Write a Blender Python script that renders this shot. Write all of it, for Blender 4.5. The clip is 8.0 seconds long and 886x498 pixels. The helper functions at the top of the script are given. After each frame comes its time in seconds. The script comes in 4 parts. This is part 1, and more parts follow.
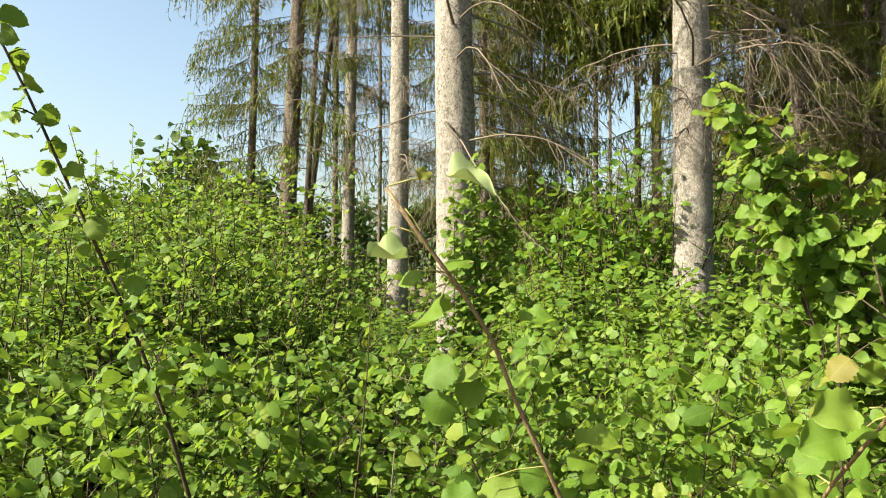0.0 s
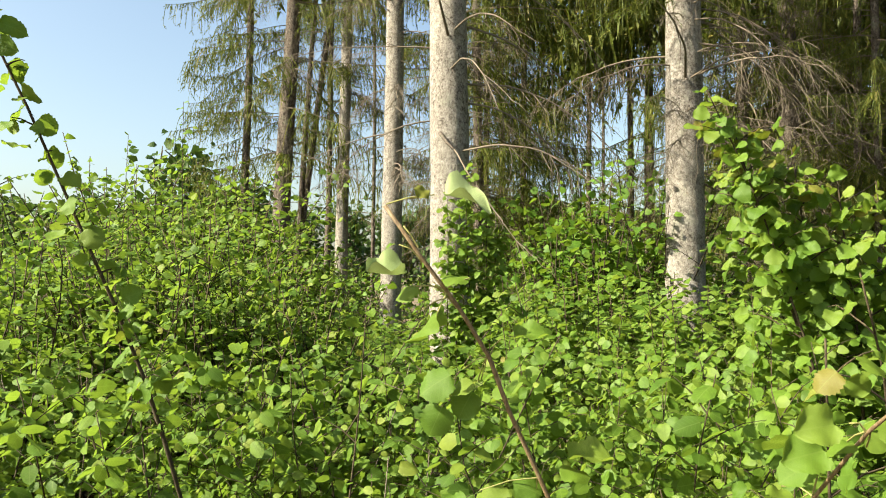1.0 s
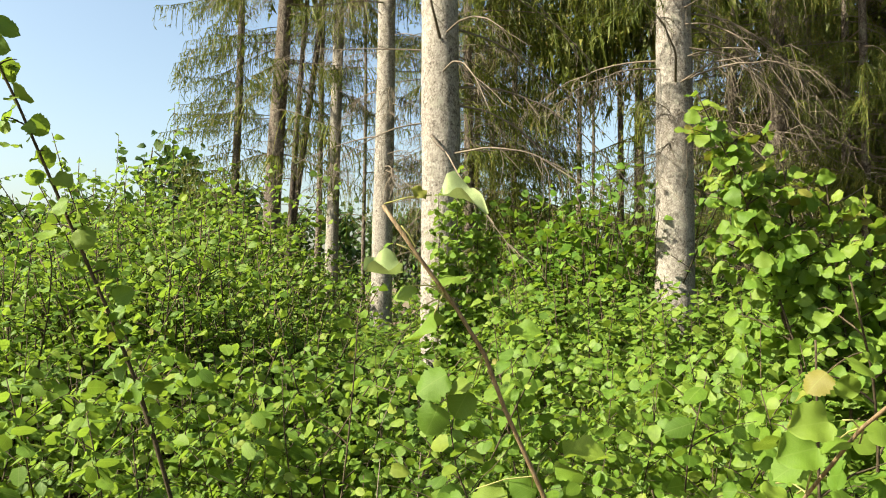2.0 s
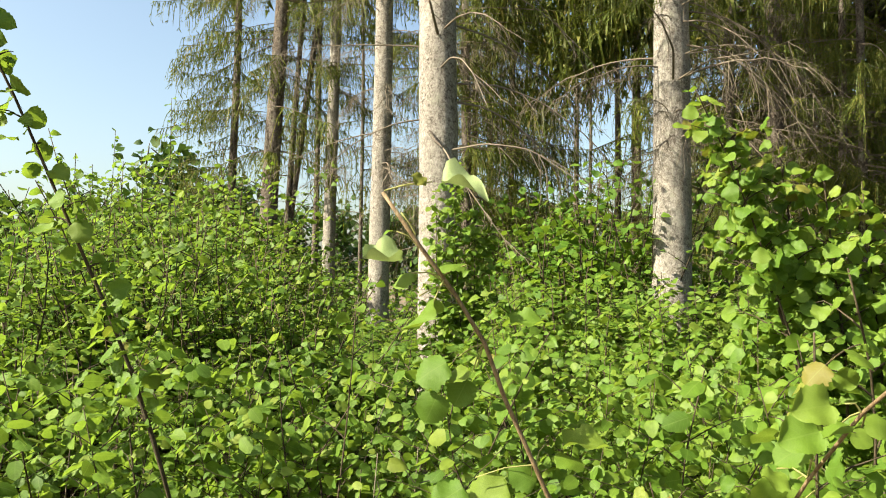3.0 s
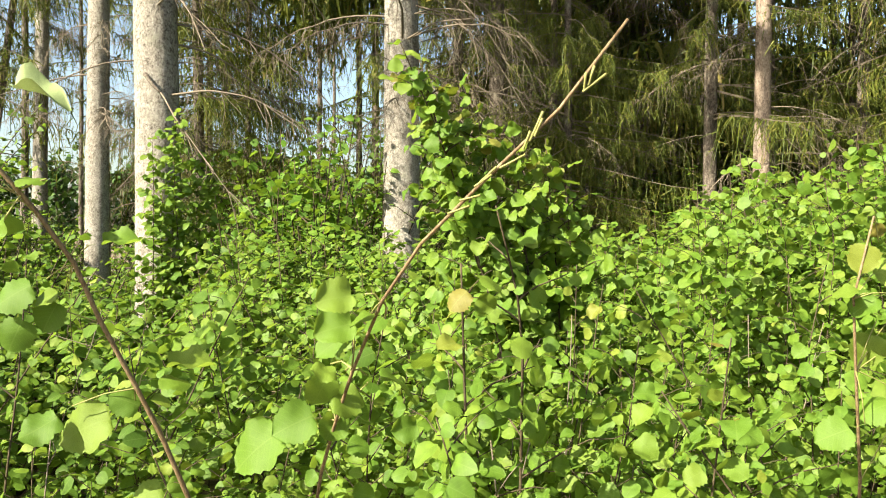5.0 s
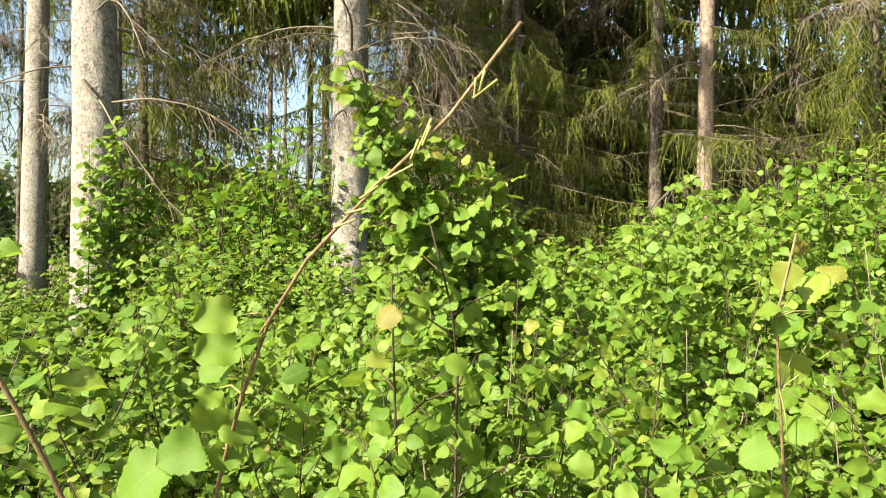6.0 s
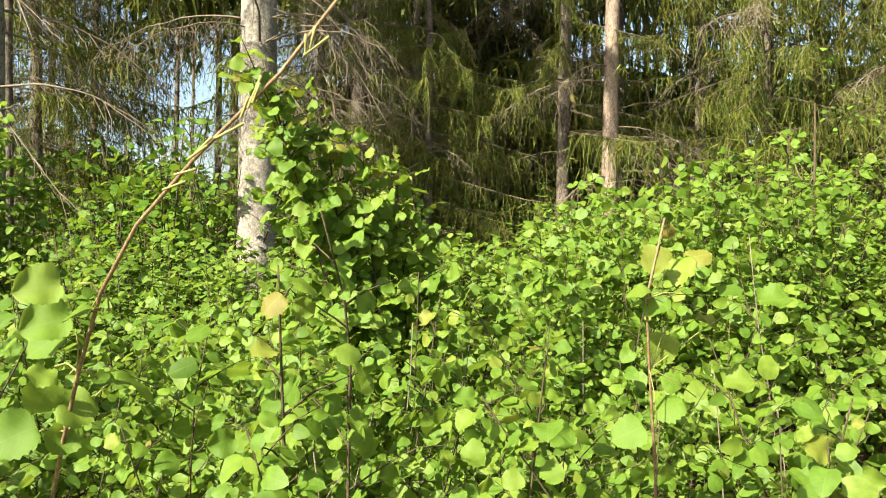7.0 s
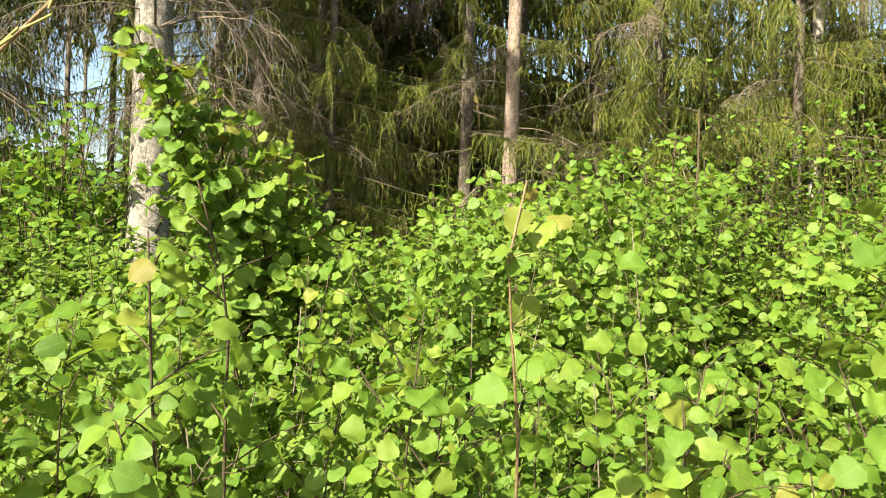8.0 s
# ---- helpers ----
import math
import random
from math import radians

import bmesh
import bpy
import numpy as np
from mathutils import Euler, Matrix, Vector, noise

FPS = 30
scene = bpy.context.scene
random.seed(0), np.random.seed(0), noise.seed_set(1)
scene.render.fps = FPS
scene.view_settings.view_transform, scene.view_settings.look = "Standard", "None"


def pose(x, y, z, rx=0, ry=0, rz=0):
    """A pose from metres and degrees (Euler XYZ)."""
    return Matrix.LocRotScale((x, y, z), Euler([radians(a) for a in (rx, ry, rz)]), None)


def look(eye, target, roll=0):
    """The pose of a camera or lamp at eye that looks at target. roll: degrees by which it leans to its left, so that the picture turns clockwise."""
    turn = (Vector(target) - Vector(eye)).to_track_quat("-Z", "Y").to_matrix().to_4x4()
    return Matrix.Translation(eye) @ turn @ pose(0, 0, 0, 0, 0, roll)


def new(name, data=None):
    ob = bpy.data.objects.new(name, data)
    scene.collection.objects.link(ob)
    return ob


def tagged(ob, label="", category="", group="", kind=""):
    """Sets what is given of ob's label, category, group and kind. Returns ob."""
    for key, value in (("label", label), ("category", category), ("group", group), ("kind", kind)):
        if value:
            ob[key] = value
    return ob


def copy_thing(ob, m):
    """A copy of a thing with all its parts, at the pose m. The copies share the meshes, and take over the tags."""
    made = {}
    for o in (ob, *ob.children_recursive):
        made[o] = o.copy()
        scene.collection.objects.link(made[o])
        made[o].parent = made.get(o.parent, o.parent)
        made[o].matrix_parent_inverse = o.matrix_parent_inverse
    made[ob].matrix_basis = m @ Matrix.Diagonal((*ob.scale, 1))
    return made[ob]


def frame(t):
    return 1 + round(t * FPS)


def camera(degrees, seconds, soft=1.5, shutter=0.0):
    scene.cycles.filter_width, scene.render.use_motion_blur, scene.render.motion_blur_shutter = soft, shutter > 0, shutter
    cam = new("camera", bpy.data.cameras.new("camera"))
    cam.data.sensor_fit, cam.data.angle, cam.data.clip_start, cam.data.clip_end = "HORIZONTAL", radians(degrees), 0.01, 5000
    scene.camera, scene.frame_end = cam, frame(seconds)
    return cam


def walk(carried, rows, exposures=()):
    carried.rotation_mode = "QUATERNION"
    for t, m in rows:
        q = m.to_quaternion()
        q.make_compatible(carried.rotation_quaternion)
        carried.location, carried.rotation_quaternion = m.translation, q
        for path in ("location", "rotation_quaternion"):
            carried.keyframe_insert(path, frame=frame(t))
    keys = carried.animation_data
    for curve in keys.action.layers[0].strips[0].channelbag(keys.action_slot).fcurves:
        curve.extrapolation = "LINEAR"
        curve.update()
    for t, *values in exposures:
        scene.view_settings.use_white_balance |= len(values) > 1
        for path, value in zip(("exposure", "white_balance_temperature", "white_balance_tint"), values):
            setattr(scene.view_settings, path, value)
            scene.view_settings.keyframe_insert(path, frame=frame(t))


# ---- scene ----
# ---- camera ----
cam = camera(60.3, 8.0, soft=1.0)
PATH = [
    (0, (0.087, -0.094, 1.606), (0.068, 1.905, 1.655), -0.30),
    (0.5, (0.084, -0.098, 1.609), (0.072, 1.901, 1.670), -0.20),
    (1, (0.083, -0.117, 1.614), (0.082, 1.882, 1.685), -0.00),
    (1.5, (0.079, -0.124, 1.613), (0.093, 1.874, 1.693), 0.10),
    (3, (0.072, -0.119, 1.599), (0.105, 1.879, 1.672), 0.30),
    (3.5, (0.098, -0.130, 1.582), (0.173, 1.868, 1.647), 0.20),
    (4, (0.139, -0.153, 1.546), (0.446, 1.823, 1.507), 0.21),
    (4.5, (0.193, -0.163, 1.539), (0.696, 1.771, 1.468), 0.03),
    (5, (0.230, -0.154, 1.554), (0.902, 1.730, 1.520), -0.04),
    (5.2, (0.237, -0.154, 1.556), (0.935, 1.720, 1.532), 0.06),
    (6.3, (0.301, -0.129, 1.556), (1.137, 1.688, 1.568), 0.39),
    (6.5, (0.309, -0.133, 1.550), (1.185, 1.665, 1.566), 0.40),
    (7, (0.333, -0.147, 1.535), (1.320, 1.592, 1.534), 0.63),
    (7.5, (0.354, -0.160, 1.529), (1.440, 1.520, 1.543), 0.86),
    (8, (0.375, -0.184, 1.477), (1.568, 1.421, 1.485), 1.60),
]
walk(cam, [(t, look(eye, target, roll)) for t, eye, target, roll in PATH], exposures=[(0, 1.88, 7000, 3), (3.9, 1.91, 7000, 3), (5.0, 2.13, 7000, 3), (8, 2.11, 7000, 3)])

# ---- light ----
SUN_AZ, SUN_EL = 250.0, 40.0          # compass degrees from +y towards +x, and height
sun_way = Vector((math.sin(radians(SUN_AZ)) * math.cos(radians(SUN_EL)),
                  math.cos(radians(SUN_AZ)) * math.cos(radians(SUN_EL)), math.sin(radians(SUN_EL))))
sun = new("sun", bpy.data.lights.new("sun", "SUN"))
sun.data.energy, sun.data.angle, sun.data.color = 5.2, radians(0.6), (1.0, 0.92, 0.78)
sun.matrix_world = look(Vector((0, 0, 30)) + sun_way * 10, (0, 0, 30))
world = bpy.data.worlds.new("sky")
scene.world = world
world.use_nodes = True
wn = world.node_tree
sky = wn.nodes.new("ShaderNodeTexSky")
sky.sky_type, sky.sun_disc = "NISHITA", False
sky.sun_elevation, sky.sun_rotation = radians(SUN_EL), radians(SUN_AZ)
sky.air_density, sky.dust_density, sky.ozone_density = 1.0, 3.0, 0.8
wn.links.new(sky.outputs[0], wn.nodes["Background"].inputs[0])
wn.nodes["Background"].inputs[1].default_value = 0.075


# ---- materials ----
def material(name):
    m = bpy.data.materials.new(name)
    m.use_nodes = True
    n = m.node_tree
    n.nodes.clear()
    return m, n, n.nodes.new("ShaderNodeOutputMaterial")


def node(n, kind, inputs=(), operation="", data_type="", blend_type="", feature="", attribute_name=""):
    k = n.nodes.new(kind)
    if operation:
        k.operation = operation
    if data_type:
        k.data_type = data_type
    if blend_type:
        k.blend_type = blend_type
    if feature:
        k.feature = feature
    if attribute_name:
        k.attribute_name = attribute_name
    for key, value in dict(inputs).items():
        if isinstance(value, bpy.types.NodeSocket):
            n.links.new(value, k.inputs[key])
        else:
            k.inputs[key].default_value = value
    return k


def ramp(n, fac, stops):
    k = n.nodes.new("ShaderNodeValToRGB")
    el = k.color_ramp.elements
    while len(el) < len(stops):
        el.new(0.5)
    for e, (p, c) in zip(el, stops):
        e.position, e.color = p, (*c, 1)
    n.links.new(fac, k.inputs[0])
    return k.outputs[0]


def math_node(n, op, a, b=0.0):
    return node(n, "ShaderNodeMath", {0: a, 1: b}, operation=op).outputs[0]


def random_value(n):
    """A number of its own for each piece, joined or single."""
    a = node(n, "ShaderNodeNewGeometry").outputs["Random Per Island"]
    b = node(n, "ShaderNodeObjectInfo").outputs["Random"]
    return math_node(n, "FRACT", math_node(n, "ADD", a, b))


def leaf_material(name, stops, thin, veins=0.22, trans=0.3, gloss=0.55):
    m, n, out = material(name)
    col = ramp(n, random_value(n), stops)
    at = node(n, "ShaderNodeAttribute", attribute_name="leaf_uv").outputs["Vector"]
    sep = node(n, "ShaderNodeSeparateXYZ", {0: at})
    x, y = math_node(n, "ABSOLUTE", sep.outputs[0]), sep.outputs[1]
    # midrib and side veins
    rib = math_node(n, "LESS_THAN", x, 0.018)
    wave = math_node(n, "SINE", math_node(n, "MULTIPLY", math_node(n, "SUBTRACT", y, math_node(n, "MULTIPLY", x, 0.75)), 44.0))
    side = math_node(n, "MULTIPLY", math_node(n, "GREATER_THAN", wave, 0.86), 0.45)
    vein = math_node(n, "MULTIPLY", math_node(n, "MAXIMUM", rib, side), veins)
    co = node(n, "ShaderNodeTexCoord").outputs["Object"]
    spot = node(n, "ShaderNodeTexNoise", {"Vector": co, "Scale": 55.0, "Detail": 4.0}).outputs["Fac"]
    blot = ramp(n, spot, [(0.3, (0.72, 0.72, 0.72)), (0.7, (1.15, 1.15, 1.1))])
    mul = node(n, "ShaderNodeMix", {"Factor": 1.0}, data_type="RGBA", blend_type="MULTIPLY")
    rgba = [i for i in mul.inputs if i.type == "RGBA"]
    n.links.new(col, rgba[0])
    n.links.new(blot, rgba[1])
    col = [o for o in mul.outputs if o.type == "RGBA"][0]
    mixv = n.nodes.new("ShaderNodeMix")
    mixv.data_type = "RGBA"
    n.links.new(vein, mixv.inputs["Factor"])
    rgba = [i for i in mixv.inputs if i.type == "RGBA"]
    n.links.new(col, rgba[0])
    rgba[1].default_value = (0.20, 0.27, 0.07, 1)
    col = [o for o in mixv.outputs if o.type == "RGBA"][0]
    bump = node(n, "ShaderNodeBump", {"Height": math_node(n, "ADD", math_node(n, "MULTIPLY", vein, -1.0), spot), "Strength": 0.25, "Distance": 0.002})
    p = node(n, "ShaderNodeBsdfPrincipled", {"Base Color": col, "Roughness": gloss, "Specular IOR Level": 0.24, "Normal": bump.outputs[0]})
    tcol = node(n, "ShaderNodeMix", {"Factor": 0.6}, data_type="RGBA")
    rgba = [i for i in tcol.inputs if i.type == "RGBA"]
    n.links.new(col, rgba[0])
    rgba[1].default_value = (*thin, 1)
    t = node(n, "ShaderNodeBsdfTranslucent", {"Color": [o for o in tcol.outputs if o.type == "RGBA"][0]})
    s = node(n, "ShaderNodeMixShader", {0: trans})
    n.links.new(p.outputs[0], s.inputs[1])
    n.links.new(t.outputs[0], s.inputs[2])
    n.links.new(s.outputs[0], out.inputs[0])
    return m


def bark_material(name, stops, scale, stretch, bump, rough=0.85, lichen=None):
    m, n, out = material(name)
    co = node(n, "ShaderNodeTexCoord").outputs["Object"]
    mp = node(n, "ShaderNodeMapping", {"Vector": co, "Scale": (1, 1, stretch)}).outputs[0]
    warp = node(n, "ShaderNodeTexNoise", {"Vector": mp, "Scale": scale * 1.6, "Detail": 5.0, "Roughness": 0.7}).outputs["Color"]
    add = node(n, "ShaderNodeVectorMath", {0: mp, 1: node(n, "ShaderNodeVectorMath", {0: warp, "Scale": 1.7 / scale}, operation="SCALE").outputs[0]}, operation="ADD").outputs[0]
    # flakes: small ones on large ones, each standing off by its own step
    flake = node(n, "ShaderNodeSeparateColor", {0: node(n, "ShaderNodeTexVoronoi", {"Vector": add, "Scale": scale}, feature="F1").outputs["Color"]}).outputs[0]
    chip = node(n, "ShaderNodeSeparateColor", {0: node(n, "ShaderNodeTexVoronoi", {"Vector": add, "Scale": scale * 2.3}, feature="F1").outputs["Color"]}).outputs[1]
    fine = node(n, "ShaderNodeTexNoise", {"Vector": mp, "Scale": scale * 2, "Detail": 6.0, "Roughness": 0.66}).outputs["Fac"]
    big = node(n, "ShaderNodeTexNoise", {"Vector": co, "Scale": 2.2, "Detail": 4.0}).outputs["Fac"]
    tone = math_node(n, "ADD", math_node(n, "MULTIPLY", fine, 0.66), math_node(n, "MULTIPLY", flake, 0.12))
    tone = math_node(n, "ADD", tone, math_node(n, "MULTIPLY", chip, 0.14))
    tone = math_node(n, "ADD", tone, math_node(n, "MULTIPLY", math_node(n, "SUBTRACT", big, 0.5), 0.3))
    col = ramp(n, tone, stops)
    if lichen:
        patch = node(n, "ShaderNodeTexNoise", {"Vector": co, "Scale": 9.0, "Detail": 5.0, "Roughness": 0.65}).outputs["Fac"]
        mask = node(n, "ShaderNodeMapRange", {0: patch, 1: 0.56, 2: 0.68, 4: 0.6}).outputs[0]
        mx = node(n, "ShaderNodeMix", {"Factor": mask}, data_type="RGBA")
        rgba = [i for i in mx.inputs if i.type == "RGBA"]
        n.links.new(col, rgba[0])
        rgba[1].default_value = (*lichen, 1)
        col = [o for o in mx.outputs if o.type == "RGBA"][0]
    h = math_node(n, "ADD", math_node(n, "ADD", math_node(n, "MULTIPLY", flake, 0.35), math_node(n, "MULTIPLY", chip, 0.3)), math_node(n, "MULTIPLY", fine, 0.8))
    b = node(n, "ShaderNodeBump", {"Height": h, "Strength": 0.9, "Distance": bump})
    p = node(n, "ShaderNodeBsdfPrincipled", {"Base Color": col, "Roughness": rough, "Specular IOR Level": 0.2, "Normal": b.outputs[0]})
    n.links.new(p.outputs[0], out.inputs[0])
    return m


def ground_material():
    m, n, out = material("leaf_litter")
    co = node(n, "ShaderNodeTexCoord").outputs["Object"]
    fine = node(n, "ShaderNodeTexNoise", {"Vector": co, "Scale": 38.0, "Detail": 8.0, "Roughness": 0.7}).outputs["Fac"]
    cells = node(n, "ShaderNodeTexVoronoi", {"Vector": co, "Scale": 22.0}).outputs["Color"]
    big = node(n, "ShaderNodeTexNoise", {"Vector": co, "Scale": 0.7, "Detail": 4.0}).outputs["Fac"]
    tone = math_node(n, "ADD", math_node(n, "MULTIPLY", fine, 0.6), math_node(n, "MULTIPLY", node(n, "ShaderNodeSeparateColor", {0: cells}).outputs[0], 0.4))
    brown = ramp(n, tone, [(0.2, (0.035, 0.022, 0.014)), (0.5, (0.11, 0.07, 0.04)), (0.85, (0.24, 0.17, 0.10))])
    green = ramp(n, fine, [(0.3, (0.02, 0.045, 0.01)), (0.7, (0.08, 0.13, 0.03))])
    mx = node(n, "ShaderNodeMix", {"Factor": node(n, "ShaderNodeMapRange", {0: big, 1: 0.45, 2: 0.7, 4: 0.8}).outputs[0]}, data_type="RGBA")
    rgba = [i for i in mx.inputs if i.type == "RGBA"]
    n.links.new(brown, rgba[0])
    n.links.new(green, rgba[1])
    b = node(n, "ShaderNodeBump", {"Height": tone, "Strength": 1.0, "Distance": 0.02})
    p = node(n, "ShaderNodeBsdfPrincipled", {"Base Color": [o for o in mx.outputs if o.type == "RGBA"][0], "Roughness": 0.95, "Normal": b.outputs[0]})
    n.links.new(p.outputs[0], out.inputs[0])
    return m


ASPEN = leaf_material("aspen_leaf", [(0.0, (0.0752, 0.1466, 0.0179)), (0.35, (0.0968, 0.1786, 0.0207)), (0.7, (0.1213, 0.1993, 0.0244)), (1.0, (0.1466, 0.2106, 0.0310))], (0.2294, 0.3158, 0.0329), trans=0.45, gloss=0.55)
SMALL = leaf_material("thicket_leaf", [(0.0, (0.0534, 0.1125, 0.0131)), (0.4, (0.0844, 0.1581, 0.0170)), (0.8, (0.1212, 0.2008, 0.0233)), (1.0, (0.1765, 0.2250, 0.0349))], (0.2250, 0.3298, 0.0349), veins=0.3, trans=0.46, gloss=0.6)
PALE = leaf_material("pale_leaf_underside", [(0.0, (0.215, 0.285, 0.115)), (1.0, (0.27, 0.33, 0.155))], (0.24, 0.32, 0.08), trans=0.22, gloss=0.7)
YOUNG = leaf_material("young_leaf", [(0.0, (0.12, 0.09, 0.022)), (0.08, (0.14, 0.135, 0.025)), (0.5, (0.14, 0.18, 0.026)), (1.0, (0.14, 0.205, 0.026))], (0.235, 0.27, 0.025))
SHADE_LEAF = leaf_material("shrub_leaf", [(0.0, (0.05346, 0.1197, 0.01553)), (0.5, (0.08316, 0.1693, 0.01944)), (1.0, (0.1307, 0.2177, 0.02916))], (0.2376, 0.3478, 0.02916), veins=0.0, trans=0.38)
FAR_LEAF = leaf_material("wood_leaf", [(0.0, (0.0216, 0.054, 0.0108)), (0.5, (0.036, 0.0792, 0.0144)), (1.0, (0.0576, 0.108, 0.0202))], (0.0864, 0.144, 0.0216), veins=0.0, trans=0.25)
NEEDLE = leaf_material("spruce_needle", [(0.0, (0.0345, 0.0540, 0.0103)), (0.5, (0.0759, 0.0989, 0.0149)), (0.85, (0.1403, 0.1541, 0.0218)), (1.0, (0.1782, 0.1288, 0.0391))], (0.1667, 0.2012, 0.0184), veins=0.0, trans=0.28, gloss=0.55)
LITTER_LEAF = leaf_material("dry_leaf", [(0.0, (0.072, 0.0396, 0.0216)), (0.5, (0.144, 0.0864, 0.0432)), (1.0, (0.23, 0.158, 0.0864))], (0.144, 0.0864, 0.036), trans=0.1, gloss=0.8)
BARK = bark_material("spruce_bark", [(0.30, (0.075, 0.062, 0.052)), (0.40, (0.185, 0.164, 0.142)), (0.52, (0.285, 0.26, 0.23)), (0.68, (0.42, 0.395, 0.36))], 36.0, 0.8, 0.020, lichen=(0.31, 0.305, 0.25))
# darker bark for the inner trunks, with some canopy shade put into the colour
BARK_DARK_SHADED = bark_material("dark_spruce_bark", [(0.3, (0.04, 0.03, 0.025)), (0.46, (0.108, 0.087, 0.072)), (0.66, (0.225, 0.19, 0.158))], 32.0, 0.55, 0.025, lichen=(0.192, 0.2, 0.144))
BARK_RED = bark_material("reddish_bark", [(0.3, (0.10, 0.072, 0.058)), (0.47, (0.212, 0.163, 0.132)), (0.68, (0.34, 0.28, 0.235))], 40.0, 0.5, 0.014)
STEM = bark_material("sapling_bark", [(0.3, (0.022, 0.016, 0.010)), (0.48, (0.05, 0.037, 0.022)), (0.7, (0.095, 0.076, 0.046))], 160.0, 0.3, 0.001, rough=0.85)
TWIG_BARK = bark_material("young_twig_bark", [(0.3, (0.075, 0.048, 0.026)), (0.48, (0.15, 0.105, 0.058)), (0.7, (0.24, 0.185, 0.11))], 220.0, 0.3, 0.0006, rough=0.5)
SHOOT = bark_material("green_shoot", [(0.1, (0.13, 0.13, 0.045)), (0.5, (0.21, 0.205, 0.07)), (0.9, (0.29, 0.27, 0.11))], 200.0, 0.3, 0.0004, rough=0.5)
DEAD = bark_material("dead_twig", [(0.1, (0.05, 0.038, 0.028)), (0.45, (0.13, 0.105, 0.08)), (0.9, (0.25, 0.215, 0.17))], 90.0, 0.3, 0.002)
GROUND = ground_material()


# ---- mesh helpers ----
def mesh(name, verts, faces, mat, uv=None, smooth=True):
    """A mesh of triangles from arrays, with an optional place on the leaf for each corner point."""
    verts, faces = np.asarray(verts, np.float32), np.asarray(faces, np.int32)
    me = bpy.data.meshes.new(name)
    me.vertices.add(len(verts))
    me.vertices.foreach_set("co", verts.ravel())
    me.loops.add(faces.size)
    me.loops.foreach_set("vertex_index", faces.ravel())
    me.polygons.add(len(faces))
    me.polygons.foreach_set("loop_start", np.arange(0, faces.size, 3, dtype=np.int32))
    me.polygons.foreach_set("use_smooth", np.full(len(faces), smooth))
    if uv is not None:
        a = me.attributes.new("leaf_uv", "FLOAT_VECTOR", "POINT")
        a.data.foreach_set("vector", np.c_[uv, np.zeros(len(uv))].astype(np.float32).ravel())
    me.materials.append(mat)
    me.update(calc_edges=True)
    return me


def mesh_of(name, pieces, smooth=True):
    """One mesh from pieces of (points, triangles, material, leaf places or None)."""
    v, f = joined([(p[0], p[1]) for p in pieces])
    uv = np.concatenate([np.zeros((len(p[0]), 2)) if p[3] is None else p[3] for p in pieces])
    me = mesh(name, v, f, pieces[0][2], uv, smooth)
    for p in pieces[1:]:
        me.materials.append(p[2])
    me.polygons.foreach_set("material_index", np.repeat(np.arange(len(pieces)), [len(p[1]) for p in pieces]).astype(np.int32))
    return me


def part(name, me, parent, label=""):
    ob = new(name, me)
    ob.parent = parent
    return tagged(ob, label=label)


def thing(name, label, category, group="", kind=""):
    return tagged(new(name), label, category, group, kind)


def joined(pieces):
    vs, fs, k = [], [], 0
    for v, f in pieces:
        vs.append(v)
        fs.append(f + k)
        k += len(v)
    return np.concatenate(vs), np.concatenate(fs)


def tube(path, radii, sides=5):
    path = np.asarray(path, float)
    radii = np.broadcast_to(np.asarray(radii, float), (len(path),))
    tan = np.gradient(path, axis=0)
    tan /= np.linalg.norm(tan, axis=1)[:, None] + 1e-9
    ref = np.array([1.0, 0.05, 0.0]) if abs(tan[:, 0]).mean() < 0.8 else np.array([0.0, 0.1, 1.0])
    a = np.cross(tan, ref)
    a /= np.linalg.norm(a, axis=1)[:, None] + 1e-9
    b = np.cross(tan, a)
    th = np.arange(sides) / sides * 2 * np.pi
    ring = np.cos(th)[None, :, None] * a[:, None] + np.sin(th)[None, :, None] * b[:, None]
    v = (path[:, None] + ring * radii[:, None, None]).reshape(-1, 3)
    i, j = np.meshgrid(np.arange(len(path) - 1), np.arange(sides), indexing="ij")
    p = (i * sides + j).ravel()
    q = (i * sides + (j + 1) % sides).ravel()
    f = np.concatenate([np.c_[p, p + sides, q], np.c_[q, p + sides, q + sides]])
    v = np.concatenate([v, path[-1:]])
    e = (len(path) - 1) * sides
    cap = np.c_[np.arange(e, e + sides), np.full(sides, len(v) - 1), e + (np.arange(sides) + 1) % sides]
    return v, np.concatenate([f, cap])


def smooth_path(points, n):
    points = np.asarray(points, float)
    s = np.r_[0, np.cumsum(np.linalg.norm(np.diff(points, axis=0), axis=1))]
    u = np.linspace(0, s[-1], n * 4)
    dense = np.c_[[np.interp(u, s, points[:, k]) for k in range(3)]].T
    w = 7
    pad = np.pad(dense, ((w // 2, w // 2), (0, 0)), mode="reflect", reflect_type="odd")
    soft = np.c_[[np.convolve(pad[:, k], np.ones(w) / w, "valid") for k in range(3)]].T
    return soft[np.linspace(0, len(soft) - 1, n).round().astype(int)]


def unit(a):
    return a / (np.linalg.norm(a, axis=-1, keepdims=True) + 1e-9)


